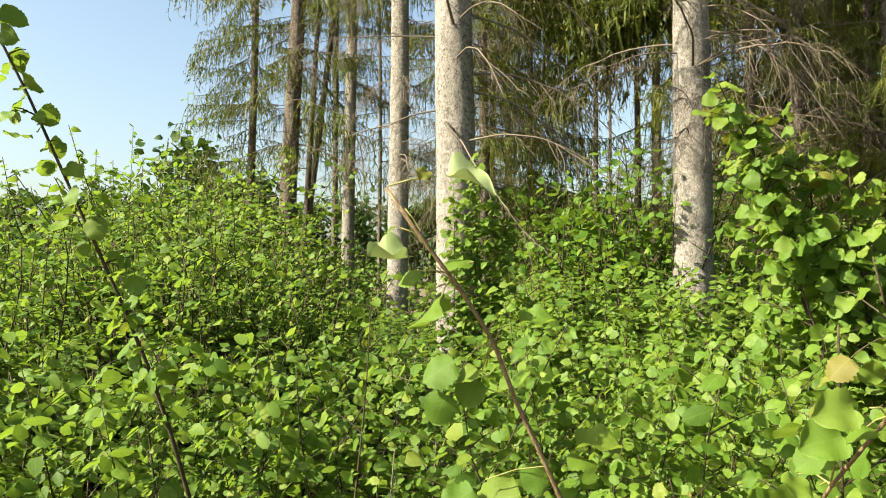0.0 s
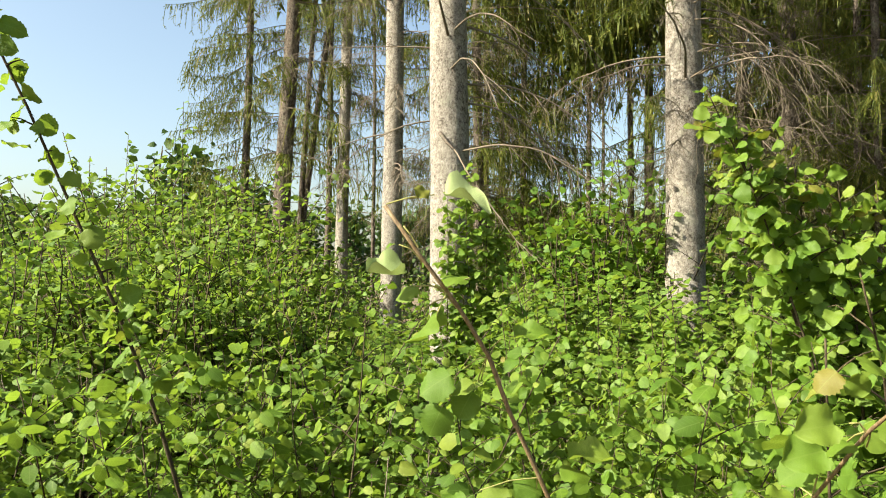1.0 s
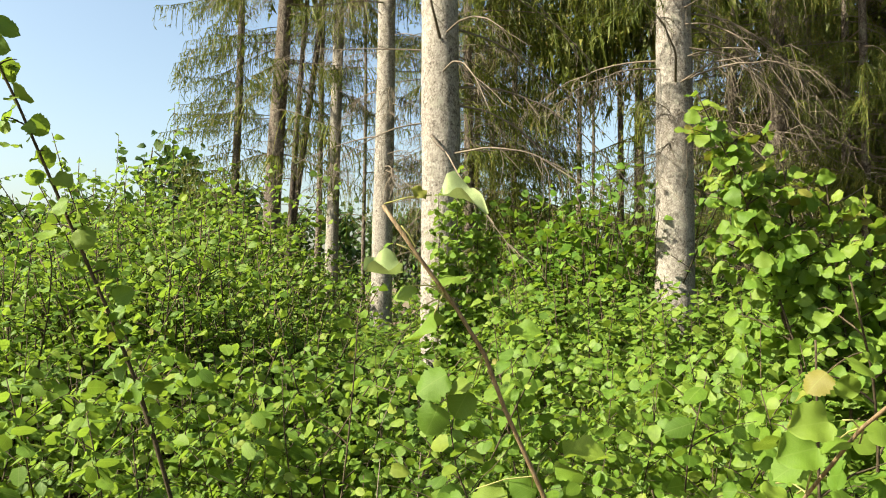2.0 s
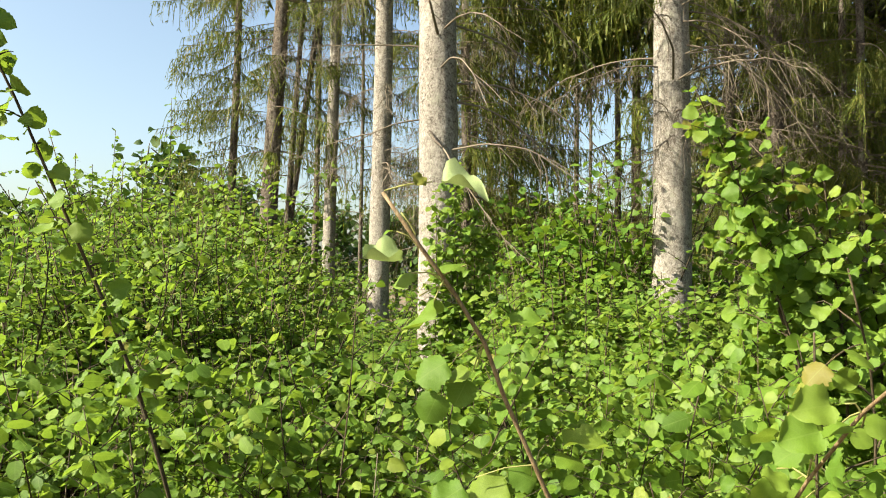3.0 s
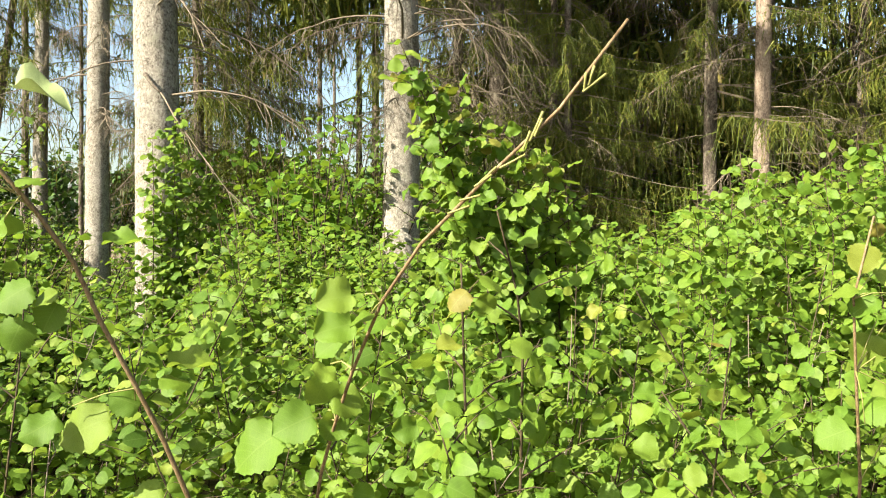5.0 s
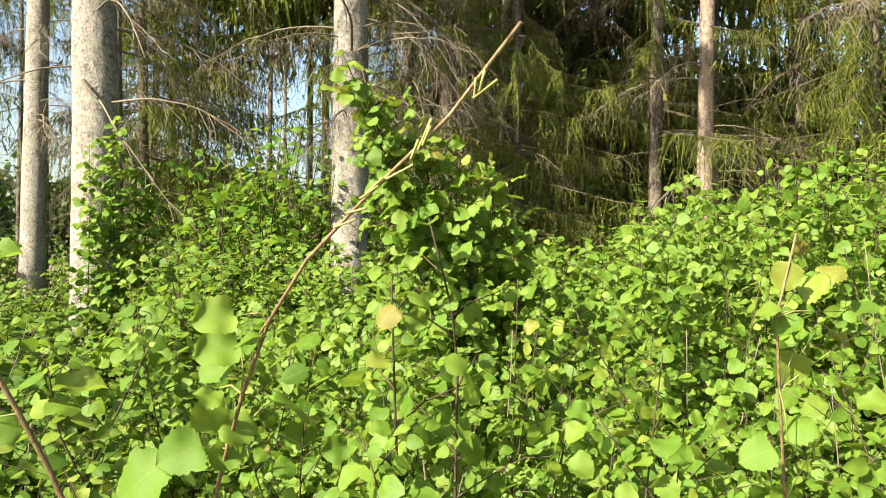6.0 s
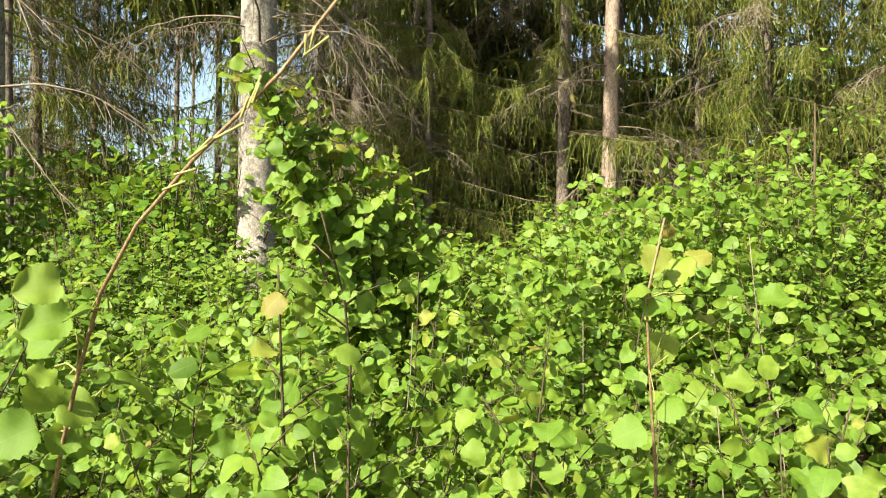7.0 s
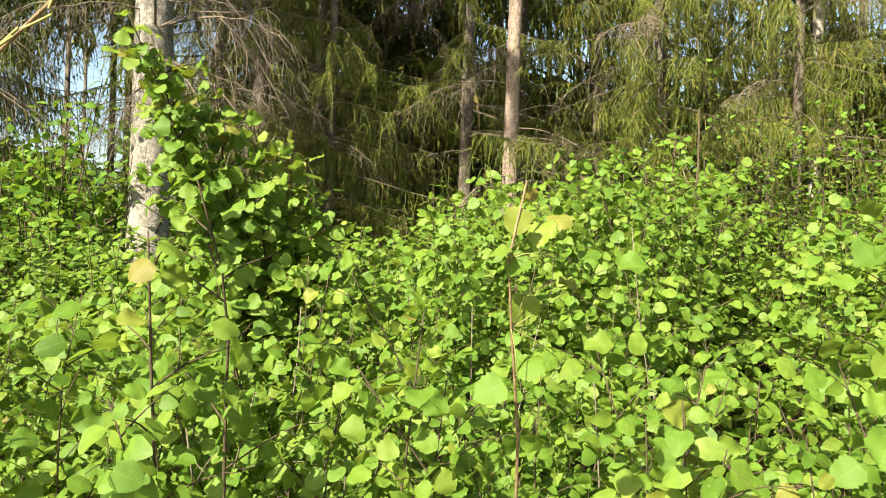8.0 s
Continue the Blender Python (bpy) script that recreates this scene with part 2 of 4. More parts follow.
def leaf_shape(rows, width, power, round_, stalk, fold=0.15, curl=0.2, teeth=0.0, sway=0.0, cols=1, seed=0):
    """One leaf of length 1 with its stalk, along +y, face up. cols: strips on each side of the midrib."""
    q = np.random.default_rng(seed)
    turn = np.pi * (np.arange(rows) + 0.8) / (rows + 0.5)
    s = (0.5 - 0.5 * np.cos(turn)) ** power
    w = width * np.sin(turn) ** round_
    if teeth:
        w = w * (1 + teeth * np.where(np.arange(rows) % 2 == 0, 1, -0.7) + q.normal(0, teeth * 0.5, rows))
    v = [(-0.013, 0, 0), (0.013, 0, 0), (0, stalk, 0)]
    uv = [(0, 0), (0, 0), (0, 0)]
    k = np.linspace(-1, 1, 2 * cols + 1)
    phase = q.uniform(0, 6)
    for a, b in zip(s, w):
        for c in k:
            lift = fold * b * abs(c) ** 1.4 + sway * abs(c) * math.sin(a * 9 + phase + 2 * c)
            v.append((c * b, stalk + a - 0.10 * b * abs(c) * (1 if a > 0.3 else 1.8), -curl * a * a + lift))
            uv.append((c * b, a))
    v.append((0, stalk + 1.04, -curl * 1.05))
    uv.append((0, 1))
    m = len(k)
    f = [(0, 1, 2)] + [(2, 3 + c + 1, 3 + c) for c in range(m - 1)]
    for r in range(rows - 1):
        for c in range(m - 1):
            p = 3 + m * r + c
            f += [(p, p + 1, p + m + 1), (p, p + m + 1, p + m)]
    p, e = 3 + m * (rows - 1), len(v) - 1
    f += [(p + c, p + c + 1, e) for c in range(m - 1)]
    return np.array(v, float), np.array(f, int), np.array(uv, float)


ROUND = [leaf_shape(5, wd, 1.12, 0.85, 0.38, fo, cu, 0.06, 0.03, 1, i) for i, (wd, fo, cu) in enumerate(((0.50, 0.05, 0.1), (0.46, 0.3, 0.35), (0.52, -0.2, 0.2), (0.44, 0.15, 0.5)))]
OVAL = [leaf_shape(3, 0.40, 1.15, 1.0, 0.2, fo, cu) for fo, cu in ((0.1, 0.15), (0.35, 0.35), (-0.2, 0.2))]


def flat_leaf(width, bend, droop):
    """A six-cornered leaf of four triangles."""
    v = [(0, 0, 0), (-width, 0.28, bend), (width, 0.34, bend), (-width * 0.72, 0.74, bend - droop), (width * 0.78, 0.70, bend - droop * 0.8), (0, 1.05, -droop * 1.6)]
    uv = [(p[0], p[1]) for p in v]
    return np.array(v, float), np.array([(0, 2, 1), (1, 2, 4), (1, 4, 3), (3, 4, 5)]), np.array(uv, float)


COARSE = [flat_leaf(0.42, 0.05, 0.1), flat_leaf(0.36, 0.15, 0.25), flat_leaf(0.46, -0.1, 0.1)]
FINE = [leaf_shape(19, 0.53, 1.10, 0.86, 0.5, fo, cu, 0.085, sw, 2, i) for i, (fo, cu, sw) in enumerate(((0.05, 0.15, 0.05), (0.3, 0.35, 0.06), (-0.2, 0.25, 0.05), (0.15, 0.6, 0.07), (0.4, 0.15, 0.09), (-0.1, -0.2, 0.10)))]
CURLED = [leaf_shape(15, 0.50, 1.15, 0.90, 0.5, fo, cu, 0.05, sw, 3, i) for i, (fo, cu, sw) in enumerate(((0.75, 0.5, 0.12), (0.9, -0.3, 0.14)))]


def frames_of(along, normal):
    y = unit(along)
    x = unit(np.cross(y, normal))
    z = np.cross(x, y)
    return np.stack([x, y, z], axis=-1)


def leaf_arrays(shapes, at, along, normal, size, rng):
    fr = frames_of(along, normal)
    pick = rng.integers(0, len(shapes), len(at))
    vs, fs, us, k = [], [], [], 0
    for i, (v, f, uv) in enumerate(shapes):
        m = pick == i
        if not m.any():
            continue
        c = int(m.sum())
        w = np.einsum("nij,vj->nvi", fr[m], v) * size[m][:, None, None] + at[m][:, None]
        vs.append(w.reshape(-1, 3))
        fs.append((f[None] + (k + np.arange(c) * len(v))[:, None, None]).reshape(-1, 3))
        us.append(np.tile(uv, (c, 1)))
        k += c * len(v)
    return np.concatenate(vs), np.concatenate(fs), np.concatenate(us)


def leaf_cloud(name, shapes, at, along, normal, size, mat, rng):
    """Many leaves as one mesh."""
    v, f, uv = leaf_arrays(shapes, at, along, normal, size, rng)
    return mesh(name, v, f, mat, uv)


FINE_MESHES = {}


def leaf_objects(parent, at, along, normal, size, mat, rng, shapes=None):
    """Single leaves, each a part of its plant."""
    key = (mat.name, shapes is None)
    if key not in FINE_MESHES:
        FINE_MESHES[key] = [mesh("leaf", v, f, mat, uv) for v, f, uv in (shapes or FINE)]
    pool = FINE_MESHES[key]
    fr = frames_of(along, normal)
    parents = parent if isinstance(parent, list) else [parent] * len(at)
    for p, r, s, limb in zip(at, fr, size, parents):
        ob = part("leaf", pool[rng.integers(0, len(pool))], limb)
        m = Matrix(r.tolist()).to_4x4()
        m.translation = p
        ob.matrix_basis = m @ Matrix.Diagonal((s, s, s, 1))


SUNWARD = np.array(sun_way)


def grow(rng, path, radius, branches, reach, leaf, gap, start=0.25, rise=0.7, sides=5, droop=0.45, spread=0.5, up=0.52):
    """A leafy shoot along a path: tubes, and the places, ways, faces and sizes of its leaves."""
    path = np.asarray(path, float)
    s = np.r_[0, np.cumsum(np.linalg.norm(np.diff(path, axis=0), axis=1))]
    total = s[-1]
    tubes = [tube(path, radius * np.linspace(1, 0.28, len(path)), sides)]
    at, along = [], []

    def on(u):
        return np.array([np.interp(u * total, s, path[:, k]) for k in range(3)])

    turn = rng.uniform(0, 6.28)

    def dress(line, g, first):
        d = np.linalg.norm(np.diff(line, axis=0), axis=1).sum()
        n = max(2, int(d / g))
        for i in range(n):
            u = first + (1 - first) * (i + rng.uniform(0.2, 0.8)) / n
            k = u * (len(line) - 1)
            a = int(min(k, len(line) - 2))
            p = line[a] + (line[a + 1] - line[a]) * (k - a)
            t = unit(line[a + 1] - line[a])
            th = i * 2.4 + rng.uniform(-0.6, 0.6)
            side = np.array([math.cos(th), math.sin(th), 0.15])
            at.append(p)
            along.append(unit(side + t * rng.uniform(0.1, 0.7) + np.array([0, 0, -droop * rng.uniform(0.3, 1.8)])))

    dress(np.array([on(u) for u in np.linspace(start, 1, 12)]), gap * 1.1, 0.0)
    for b in range(branches):
        u = start + (0.95 - start) * (b + rng.uniform(0.1, 0.9)) / branches
        turn += 2.4 + rng.uniform(-0.4, 0.4)
        p = on(u)
        ln = reach * rng.uniform(0.6, 1.15) * (1.15 - 0.75 * u)
        out = np.array([math.cos(turn), math.sin(turn), 0.0])
        k = np.linspace(0, 1, 6)[:, None]
        line = p + out * ln * k * 0.85 + np.array([0, 0, 1.0]) * ln * (rise * k - 0.3 * k * k) + rng.normal(0, 0.02 * ln, (6, 3)) * k
        tubes.append(tube(line[::1 if sides > 3 else 2], radius * 0.42 * np.linspace(1, 0.3, len(line[::1 if sides > 3 else 2])), 4 if sides > 5 else 3))
        dress(line, gap, 0.15)
    at, along = np.array(at), np.array(along)
    nrm = np.array([0, -0.25, up + 0.1]) + SUNWARD * 0.5 + rng.normal(0, spread, (len(at), 3))
    size = leaf * rng.uniform(0.45, 1.2, len(at))
    return tubes, at, along, unit(nrm), size


def upright(rng, h, lean=0.12, n=9):
    k = np.linspace(0, 1, n)
    dx, dy = rng.normal(0, lean, 2)
    bx, by = rng.normal(0, 0.055, 2)
    return np.c_[dx * k * h + bx * np.sin(k * 5), dy * k * h + by * np.sin(k * 4), k * h]


# ---- ground ----
def build_ground():
    near = np.arange(-14, 20.01, 0.25)
    edge = np.array([-2500, -600, -150, -50, -24])
    xs = np.r_[edge, near, -edge[::-1] + 2]
    ys = np.r_[edge, near, -edge[::-1] + 2]
    gx, gy = np.meshgrid(xs, ys, indexing="ij")
    z = np.zeros_like(gx)
    inside = (abs(gx) < 22) & (abs(gy) < 22)
    for i, j in zip(*np.nonzero(inside)):
        z[i, j] = 0.09 * noise.noise((gx[i, j] * 0.5, gy[i, j] * 0.5, 0)) + 0.03 * noise.noise((gx[i, j] * 2, gy[i, j] * 2, 3))
    v = np.c_[gx.ravel(), gy.ravel(), z.ravel()]
    i, j = np.meshgrid(np.arange(len(xs) - 1), np.arange(len(ys) - 1), indexing="ij")
    p = (i * len(ys) + j).ravel()
    f = np.concatenate([np.c_[p, p + len(ys), p + 1], np.c_[p + 1, p + len(ys), p + len(ys) + 1]])
    tagged(new("ground", mesh("ground", v, f, GROUND)), "brown forest floor of leaf litter with mossy patches", "ground", kind="structure")


build_ground()


# ---- spruces ----
def bark_trunk(rng, diam, height, lean, sides, step):
    z = np.r_[np.arange(-0.15, 6.5, step), np.arange(6.5, height, step * 4), height]
    th = np.arange(sides) / sides * 2 * np.pi
    r = diam / 2 * (1 - 0.75 * np.clip((z - 1.5) / height, -0.2, 1)) + diam * 0.28 * np.exp(-np.clip(z, 0, 9) / 0.28)
    seed = rng.uniform(0, 50)
    v = []
    for zi, ri in zip(z, r):
        for t in th:
            c, s = math.cos(t), math.sin(t)
            bump = 0.035 * noise.noise((c * 1.6 + seed, s * 1.6, zi * 1.1)) + 0.03 * noise.noise((c * 7 + seed, s * 7, zi * 6)) + 0.10 * math.exp(-max(zi, 0) / 0.2) * math.sin(t * 5 + seed)
            rr = ri * (1 + bump)
            v.append((c * rr + lean[0] * zi + 0.02 * math.sin(zi * 0.7 + seed), s * rr + lean[1] * zi, zi))
    v = np.array(v)
    i, j = np.meshgrid(np.arange(len(z) - 1), np.arange(sides), indexing="ij")
    p, q = (i * sides + j).ravel(), (i * sides + (j + 1) % sides).ravel()
    f = np.concatenate([np.c_[p, q, p + sides], np.c_[q, q + sides, p + sides]])
    return v, f


def needles_on(rng, lines, per, length, width):
    """Needles round each of the lines, as slim triangles."""
    at, way = [], []
    for line in lines:
        k = rng.uniform(0, len(line) - 1.001, per)
        a = k.astype(int)
        d = line[a + 1] - line[a]
        at.append(line[a] + d * (k - a)[:, None])
        way.append(unit(d))
    at, way = np.concatenate(at), np.concatenate(way)
    side = unit(np.cross(way, rng.normal(0, 1, at.shape)))
    tip = at + (way * 0.65 + side * 0.75) * length * rng.uniform(0.7, 1.2, len(at))[:, None]
    across = unit(np.cross(tip - at, rng.normal(0, 1, at.shape))) * width / 2
    v = np.stack([at - across, at + across, tip], 1).reshape(-1, 3)
    return v, np.arange(len(v)).reshape(-1, 3)


def strip(line, width, rng):
    """A flat spray along a line, widest near its start."""
    t = unit(np.gradient(line, axis=0))
    a = unit(np.cross(t, rng.normal(0, 1, 3)))
    w = width * np.linspace(0.8, 0.25, len(line))[:, None]
    v = np.concatenate([line - a * w, line + a * w])
    n = len(line)
    i = np.arange(n - 1)
    return v, np.concatenate([np.c_[i, i + n, i + 1], np.c_[i + 1, i + n, i + n + 1]])


def live_bough(rng, twigs, sub, per, length, width, spray, hang=1.1):
    """A drooping spruce bough 2 m long along +y: wood, and twigs thick with needles."""
    k = np.linspace(0, 1, 7)
    axis = np.c_[0.06 * np.sin(k * 5 + rng.uniform(0, 6)), 2.0 * k, -0.55 * k ** 1.6 + 0.18 * k ** 4]
    wood, lines = [tube(axis, 0.014 * np.linspace(1, 0.2, 7), 3)], [axis[2:5], axis[4:]]
    for i in range(twigs):
        u = 0.10 + 0.88 * (i + rng.uniform(0, 1)) / twigs
        p = np.array([np.interp(u, k, axis[:, c]) for c in range(3)])
        ln = rng.uniform(0.15, 0.62) * (1.1 - 0.55 * abs(u - 0.45))
        out = np.array([(-1) ** i * rng.uniform(0.25, 0.9), rng.uniform(0.2, 0.7), -0.1])
        w = np.linspace(0, 1, 4)[:, None]
        line = p + out * ln * w * (1 - 0.45 * w) + np.array([0, 0, -1]) * ln * hang * rng.uniform(0.6, 1.3) * w ** 1.3
        lines.append(line)
        for _ in range(sub):
            a = line[rng.integers(0, 4)]
            d = np.array([rng.normal(0, 0.5), rng.normal(0, 0.5), -rng.uniform(0.2, 1.1)]) * rng.uniform(0.05, 0.16)
            lines.append(np.array([a, a + d * 0.5, a + d + [0, 0, -0.02]]))
    nd = joined([strip(line, spray, rng) for line in lines] + [needles_on(rng, lines, per, length, width)])
    return mesh_of("branch", [(*joined(wood), DEAD, None), (*nd, NEEDLE, None)], smooth=False)


def dead_bough(rng, twigs, droop):
    """A bare, drooping branch 1.6 m long along +y, with many fine hanging twigs."""
    k = np.linspace(0, 1, 10)
    axis = np.c_[0.12 * np.sin(k * 4 + rng.uniform(0, 6)) * k, 1.6 * k, 0.15 * k - droop * k ** 2] + rng.normal(0, 0.012, (10, 3)) * k[:, None]
    wood = [tube(axis, 0.010 * np.linspace(1, 0.25, 10), 4)]
    for i in range(twigs):
        u = rng.uniform(0.12, 0.98)
        p = np.array([np.interp(u, k, axis[:, c]) for c in range(3)])
        ln = rng.uniform(0.2, 0.85) * (1.15 - 0.5 * u)
        out = np.array([rng.choice([-1, 1]) * rng.uniform(0.15, 0.8), rng.uniform(0.1, 0.8), rng.uniform(-0.2, 0.3)])
        w = np.linspace(0, 1, 6)[:, None]
        line = p + out * ln * w * (1 - 0.3 * w) + np.array([0, 0, -1]) * ln * rng.uniform(0.3, 1.2) * w ** 1.7 + rng.normal(0, 0.014, (6, 3)) * w
        wood.append(strip(line, 0.0032, rng))
        for _ in range(2):
            a = line[rng.integers(1, 5)]
            d = np.array([rng.normal(0, 0.5), rng.normal(0, 0.5), -rng.uniform(0.1, 0.9)]) * rng.uniform(0.1, 0.3)
            wood.append(strip(np.array([a, a + d * 0.6 + rng.normal(0, 0.012, 3), a + d + [0, 0, -0.04]]), 0.0026, rng))
    return joined(wood)


rng = np.random.default_rng(11)
NEAR_BOUGHS, FAR_BOUGHS, DEEP_BOUGHS, TOP_BOUGHS, DEAD_BOUGHS, FAR_DEAD = [], [], [], [], [], []
for pool, count, twigs, sub, per, length, width, spray in ((NEAR_BOUGHS, 6, 46, 4, 8, 0.028, 0.0085, 0.0060), (FAR_BOUGHS, 4, 36, 3, 6, 0.042, 0.016, 0.013),
                                                           (DEEP_BOUGHS, 3, 15, 2, 3, 0.09, 0.038, 0.036), (TOP_BOUGHS, 2, 13, 1, 2, 0.16, 0.08, 0.08)):
    for i in range(count):
        pool.append(live_bough(rng, twigs, sub, per, length, width, spray))
for i in range(6):
    DEAD_BOUGHS.append(mesh("dead_branch", *dead_bough(rng, 38, rng.uniform(0.3, 1.1)), DEAD))
for i in range(3):
    FAR_DEAD.append(mesh("dead_branch", *dead_bough(rng, 10, rng.uniform(0.2, 0.7)), DEAD))


def whorls(name, pool, places):
    """Many boughs of one crown as one mesh."""
    bm = bmesh.new()
    for me, m in zip(pool * len(places), places):
        q = me.copy()
        q.transform(m)
        bm.from_mesh(q)
        bpy.data.meshes.remove(q)
    me = bpy.data.meshes.new(name)
    for mat in pool[0].materials:
        me.materials.append(mat)
    bm.to_mesh(me)
    bm.free()
    return me


# crowns mostly above the view, added to keep sun off the stand below
def treetop(n):
    z = [8.2 + 7.8 * (i + 0.5) / n for i in range(n)]
    return whorls("treetop", TOP_BOUGHS, [pose(0, 0, h, 0, 0, i * 137.5) @ Matrix.Scale(1.65 * (1.05 - 0.5 * h / 16), 4) for i, h in enumerate(z)])


SHADE_TREETOPS = {n: treetop(n) for n in (8, 16, 34)}


def deep_crown(n, z0, z1):
    return whorls("lower_crown", DEEP_BOUGHS, [pose(0, 0, rng.uniform(z0, z1), rng.uniform(-14, 8), rng.uniform(-10, 10), rng.uniform(0, 360)) @ pose(0, 0.05, 0) @ Matrix.Scale(rng.uniform(0.85, 1.35), 4) for _ in range(n)])


DEEP_CROWNS = [deep_crown(21, 0.9, 8.5) for _ in range(4)]
HEART_CROWNS = [deep_crown(34, 0.4, 8.0) for _ in range(3)]
TALL_CROWNS = [deep_crown(32, 1.0, 11.0) for _ in range(3)]


def spruce(seed, x, y, diam, height=15.0, lean=(0, 0), mat=None, sides=14, step=0.25, live=(4.0, 9.0, 14), dead=(1.3, 5.0, 14), top=10,
           boughs=None, deads=None, scale=(0.6, 1.0), toward=None, high=0, label="tall spruce with grey flaky bark and dead lower twigs"):
    r = np.random.default_rng(seed)
    t = thing("spruce", label, "tree", "spruces of the wood")
    t.location = (x, y, 0)
    mat = mat or BARK_DARK_SHADED
    part("trunk", mesh("trunk", *bark_trunk(r, diam, height, lean, sides, step), mat), t)

    def hang(me, z, az, sc):
        ob = part(me.name.split(".")[0], me, t)
        m = pose(lean[0] * z, lean[1] * z, z, r.uniform(-14, 8), r.uniform(-10, 10), az)
        off = diam * 0.42 * (1 - 0.75 * z / height)
        ob.matrix_basis = m @ pose(0, off, 0) @ Matrix.Diagonal((sc * r.choice([-1, 1]), sc, sc * r.uniform(0.9, 1.3), 1))
        return ob

    def azimuth():
        if toward is None or r.uniform() < 0.25:
            return r.uniform(0, 360)
        return toward + r.normal(0, 45)

    if boughs in (DEEP_CROWNS, HEART_CROWNS, TALL_CROWNS):
        part("lower_crown", boughs[r.integers(0, len(boughs))], t).rotation_euler[2] = r.uniform(0, 6.28)
        live = (0, 0, 0)
    for i in range(live[2]):
        pool = boughs or FAR_BOUGHS
        hang(pool[r.integers(0, len(pool))], r.uniform(live[0], live[1]), azimuth(), r.uniform(*scale))
    for i in range(dead[2]):
        pool = deads or FAR_DEAD
        hang(pool[r.integers(0, len(pool))], r.uniform(dead[0], dead[1]), r.uniform(0, 360), r.uniform(0.45, 1.0))
    # unseen boughs above the view, added only to shade the trees behind
    for i in range(high):
        hang(DEEP_BOUGHS[i % len(DEEP_BOUGHS)], r.uniform(5.8, 8.6), r.uniform(0, 360), r.uniform(0.9, 1.35))
    ob = part("treetop", SHADE_TREETOPS[min(SHADE_TREETOPS, key=lambda k: abs(k - top))], t)
    ob.rotation_euler[2] = r.uniform(0, 6.28)
    ob.location = (lean[0] * 11, lean[1] * 11, 0)
    return t


N, F, D = NEAR_BOUGHS, FAR_BOUGHS, DEAD_BOUGHS
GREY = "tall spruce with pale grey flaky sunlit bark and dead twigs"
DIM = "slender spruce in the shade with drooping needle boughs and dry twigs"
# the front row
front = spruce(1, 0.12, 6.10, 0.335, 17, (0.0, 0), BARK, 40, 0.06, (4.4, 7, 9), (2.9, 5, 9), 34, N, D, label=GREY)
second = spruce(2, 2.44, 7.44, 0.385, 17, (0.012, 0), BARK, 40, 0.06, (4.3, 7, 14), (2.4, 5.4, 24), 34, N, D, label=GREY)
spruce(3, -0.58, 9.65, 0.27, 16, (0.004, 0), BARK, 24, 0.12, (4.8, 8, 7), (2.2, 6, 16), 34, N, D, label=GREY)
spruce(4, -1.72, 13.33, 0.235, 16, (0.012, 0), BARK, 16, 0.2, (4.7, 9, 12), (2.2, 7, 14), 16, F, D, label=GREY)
spruce(5, -2.88, 13.32, 0.33, 16, (0.045, 0), BARK_DARK_SHADED, 18, 0.2, (3.5, 8.5, 30), (2.5, 7, 14), 16, F, D)
spruce(6, -2.72, 14.0, 0.12, 15, (0.06, 0), BARK_DARK_SHADED, 8, 0.3, (4.4, 9, 10), (2.5, 7, 8), 16, F)
spruce(7, -3.1, 14.9, 0.15, 15, (0.14, 0), BARK_DARK_SHADED, 10, 0.3, (4.8, 9, 10), (3, 7, 8), 16, F)
spruce(8, -3.75, 14.3, 0.17, 16, (0.02, 0), BARK_DARK_SHADED, 10, 0.3, (3.1, 8.5, 48), (2.5, 7, 10), 16, F, scale=(0.45, 0.78), toward=80)
spruce(9, -2.55, 16.8, 0.15, 15, (0.02, 0), BARK_DARK_SHADED, 8, 0.3, (4.8, 9, 9), (2.5, 7, 6), 14)
spruce(10, -1.56, 17.8, 0.10, 14, (0, 0), BARK_DARK_SHADED, 8, 0.3, (4.6, 9, 9), (2, 7, 6), 14)
spruce(12, 0.62, 11.86, 0.17, 15, (0.0, 0), BARK_DARK_SHADED, 12, 0.25, (2.4, 7.0, 44), (2, 6, 30), 34, N, D, toward=-95, scale=(0.6, 1.15))
spruce(13, 1.14, 13.85, 0.13, 15, (0.0, 0), BARK_DARK_SHADED, 10, 0.3, (2.6, 8, 46), (2, 6, 18), 34, F, D, toward=-90, scale=(0.6, 1.15))
spruce(36, 1.45, 12.7, 0.12, 15, (0.0, 0), BARK_DARK_SHADED, 10, 0.3, (2.2, 7.5, 32), (2, 6, 18), 16, F, D, scale=(0.6, 1.05))
spruce(37, 0.95, 15.4, 0.14, 15, (0.0, 0), BARK_DARK_SHADED, 10, 0.3, (2.6, 8.5, 18), (2, 6, 10), 16, F, scale=(0.8, 1.3))
# seen against the sky further in
spruce(15, 4.28, 21.8, 0.17, 16, (0, 0), BARK_DARK_SHADED, 8, 0.4, (7.8, 12, 14), (3, 9, 8), 14, boughs=DEEP_BOUGHS)
spruce(16, 5.11, 23.8, 0.12, 16, (0, 0), BARK_DARK_SHADED, 8, 0.4, (8.2, 12, 10), (3, 9, 6), 14, boughs=DEEP_BOUGHS)
spruce(17, 4.51, 17.9, 0.17, 16, (0, 0), BARK_DARK_SHADED, 8, 0.4, (7.0, 10, 12), (3, 8, 8), 14, boughs=DEEP_BOUGHS)
spruce(18, 3.60, 12.9, 0.15, 16, (0.01, 0), BARK_RED, 12, 0.3, (5.6, 8, 10), (2, 6, 8), 16, F, high=16)
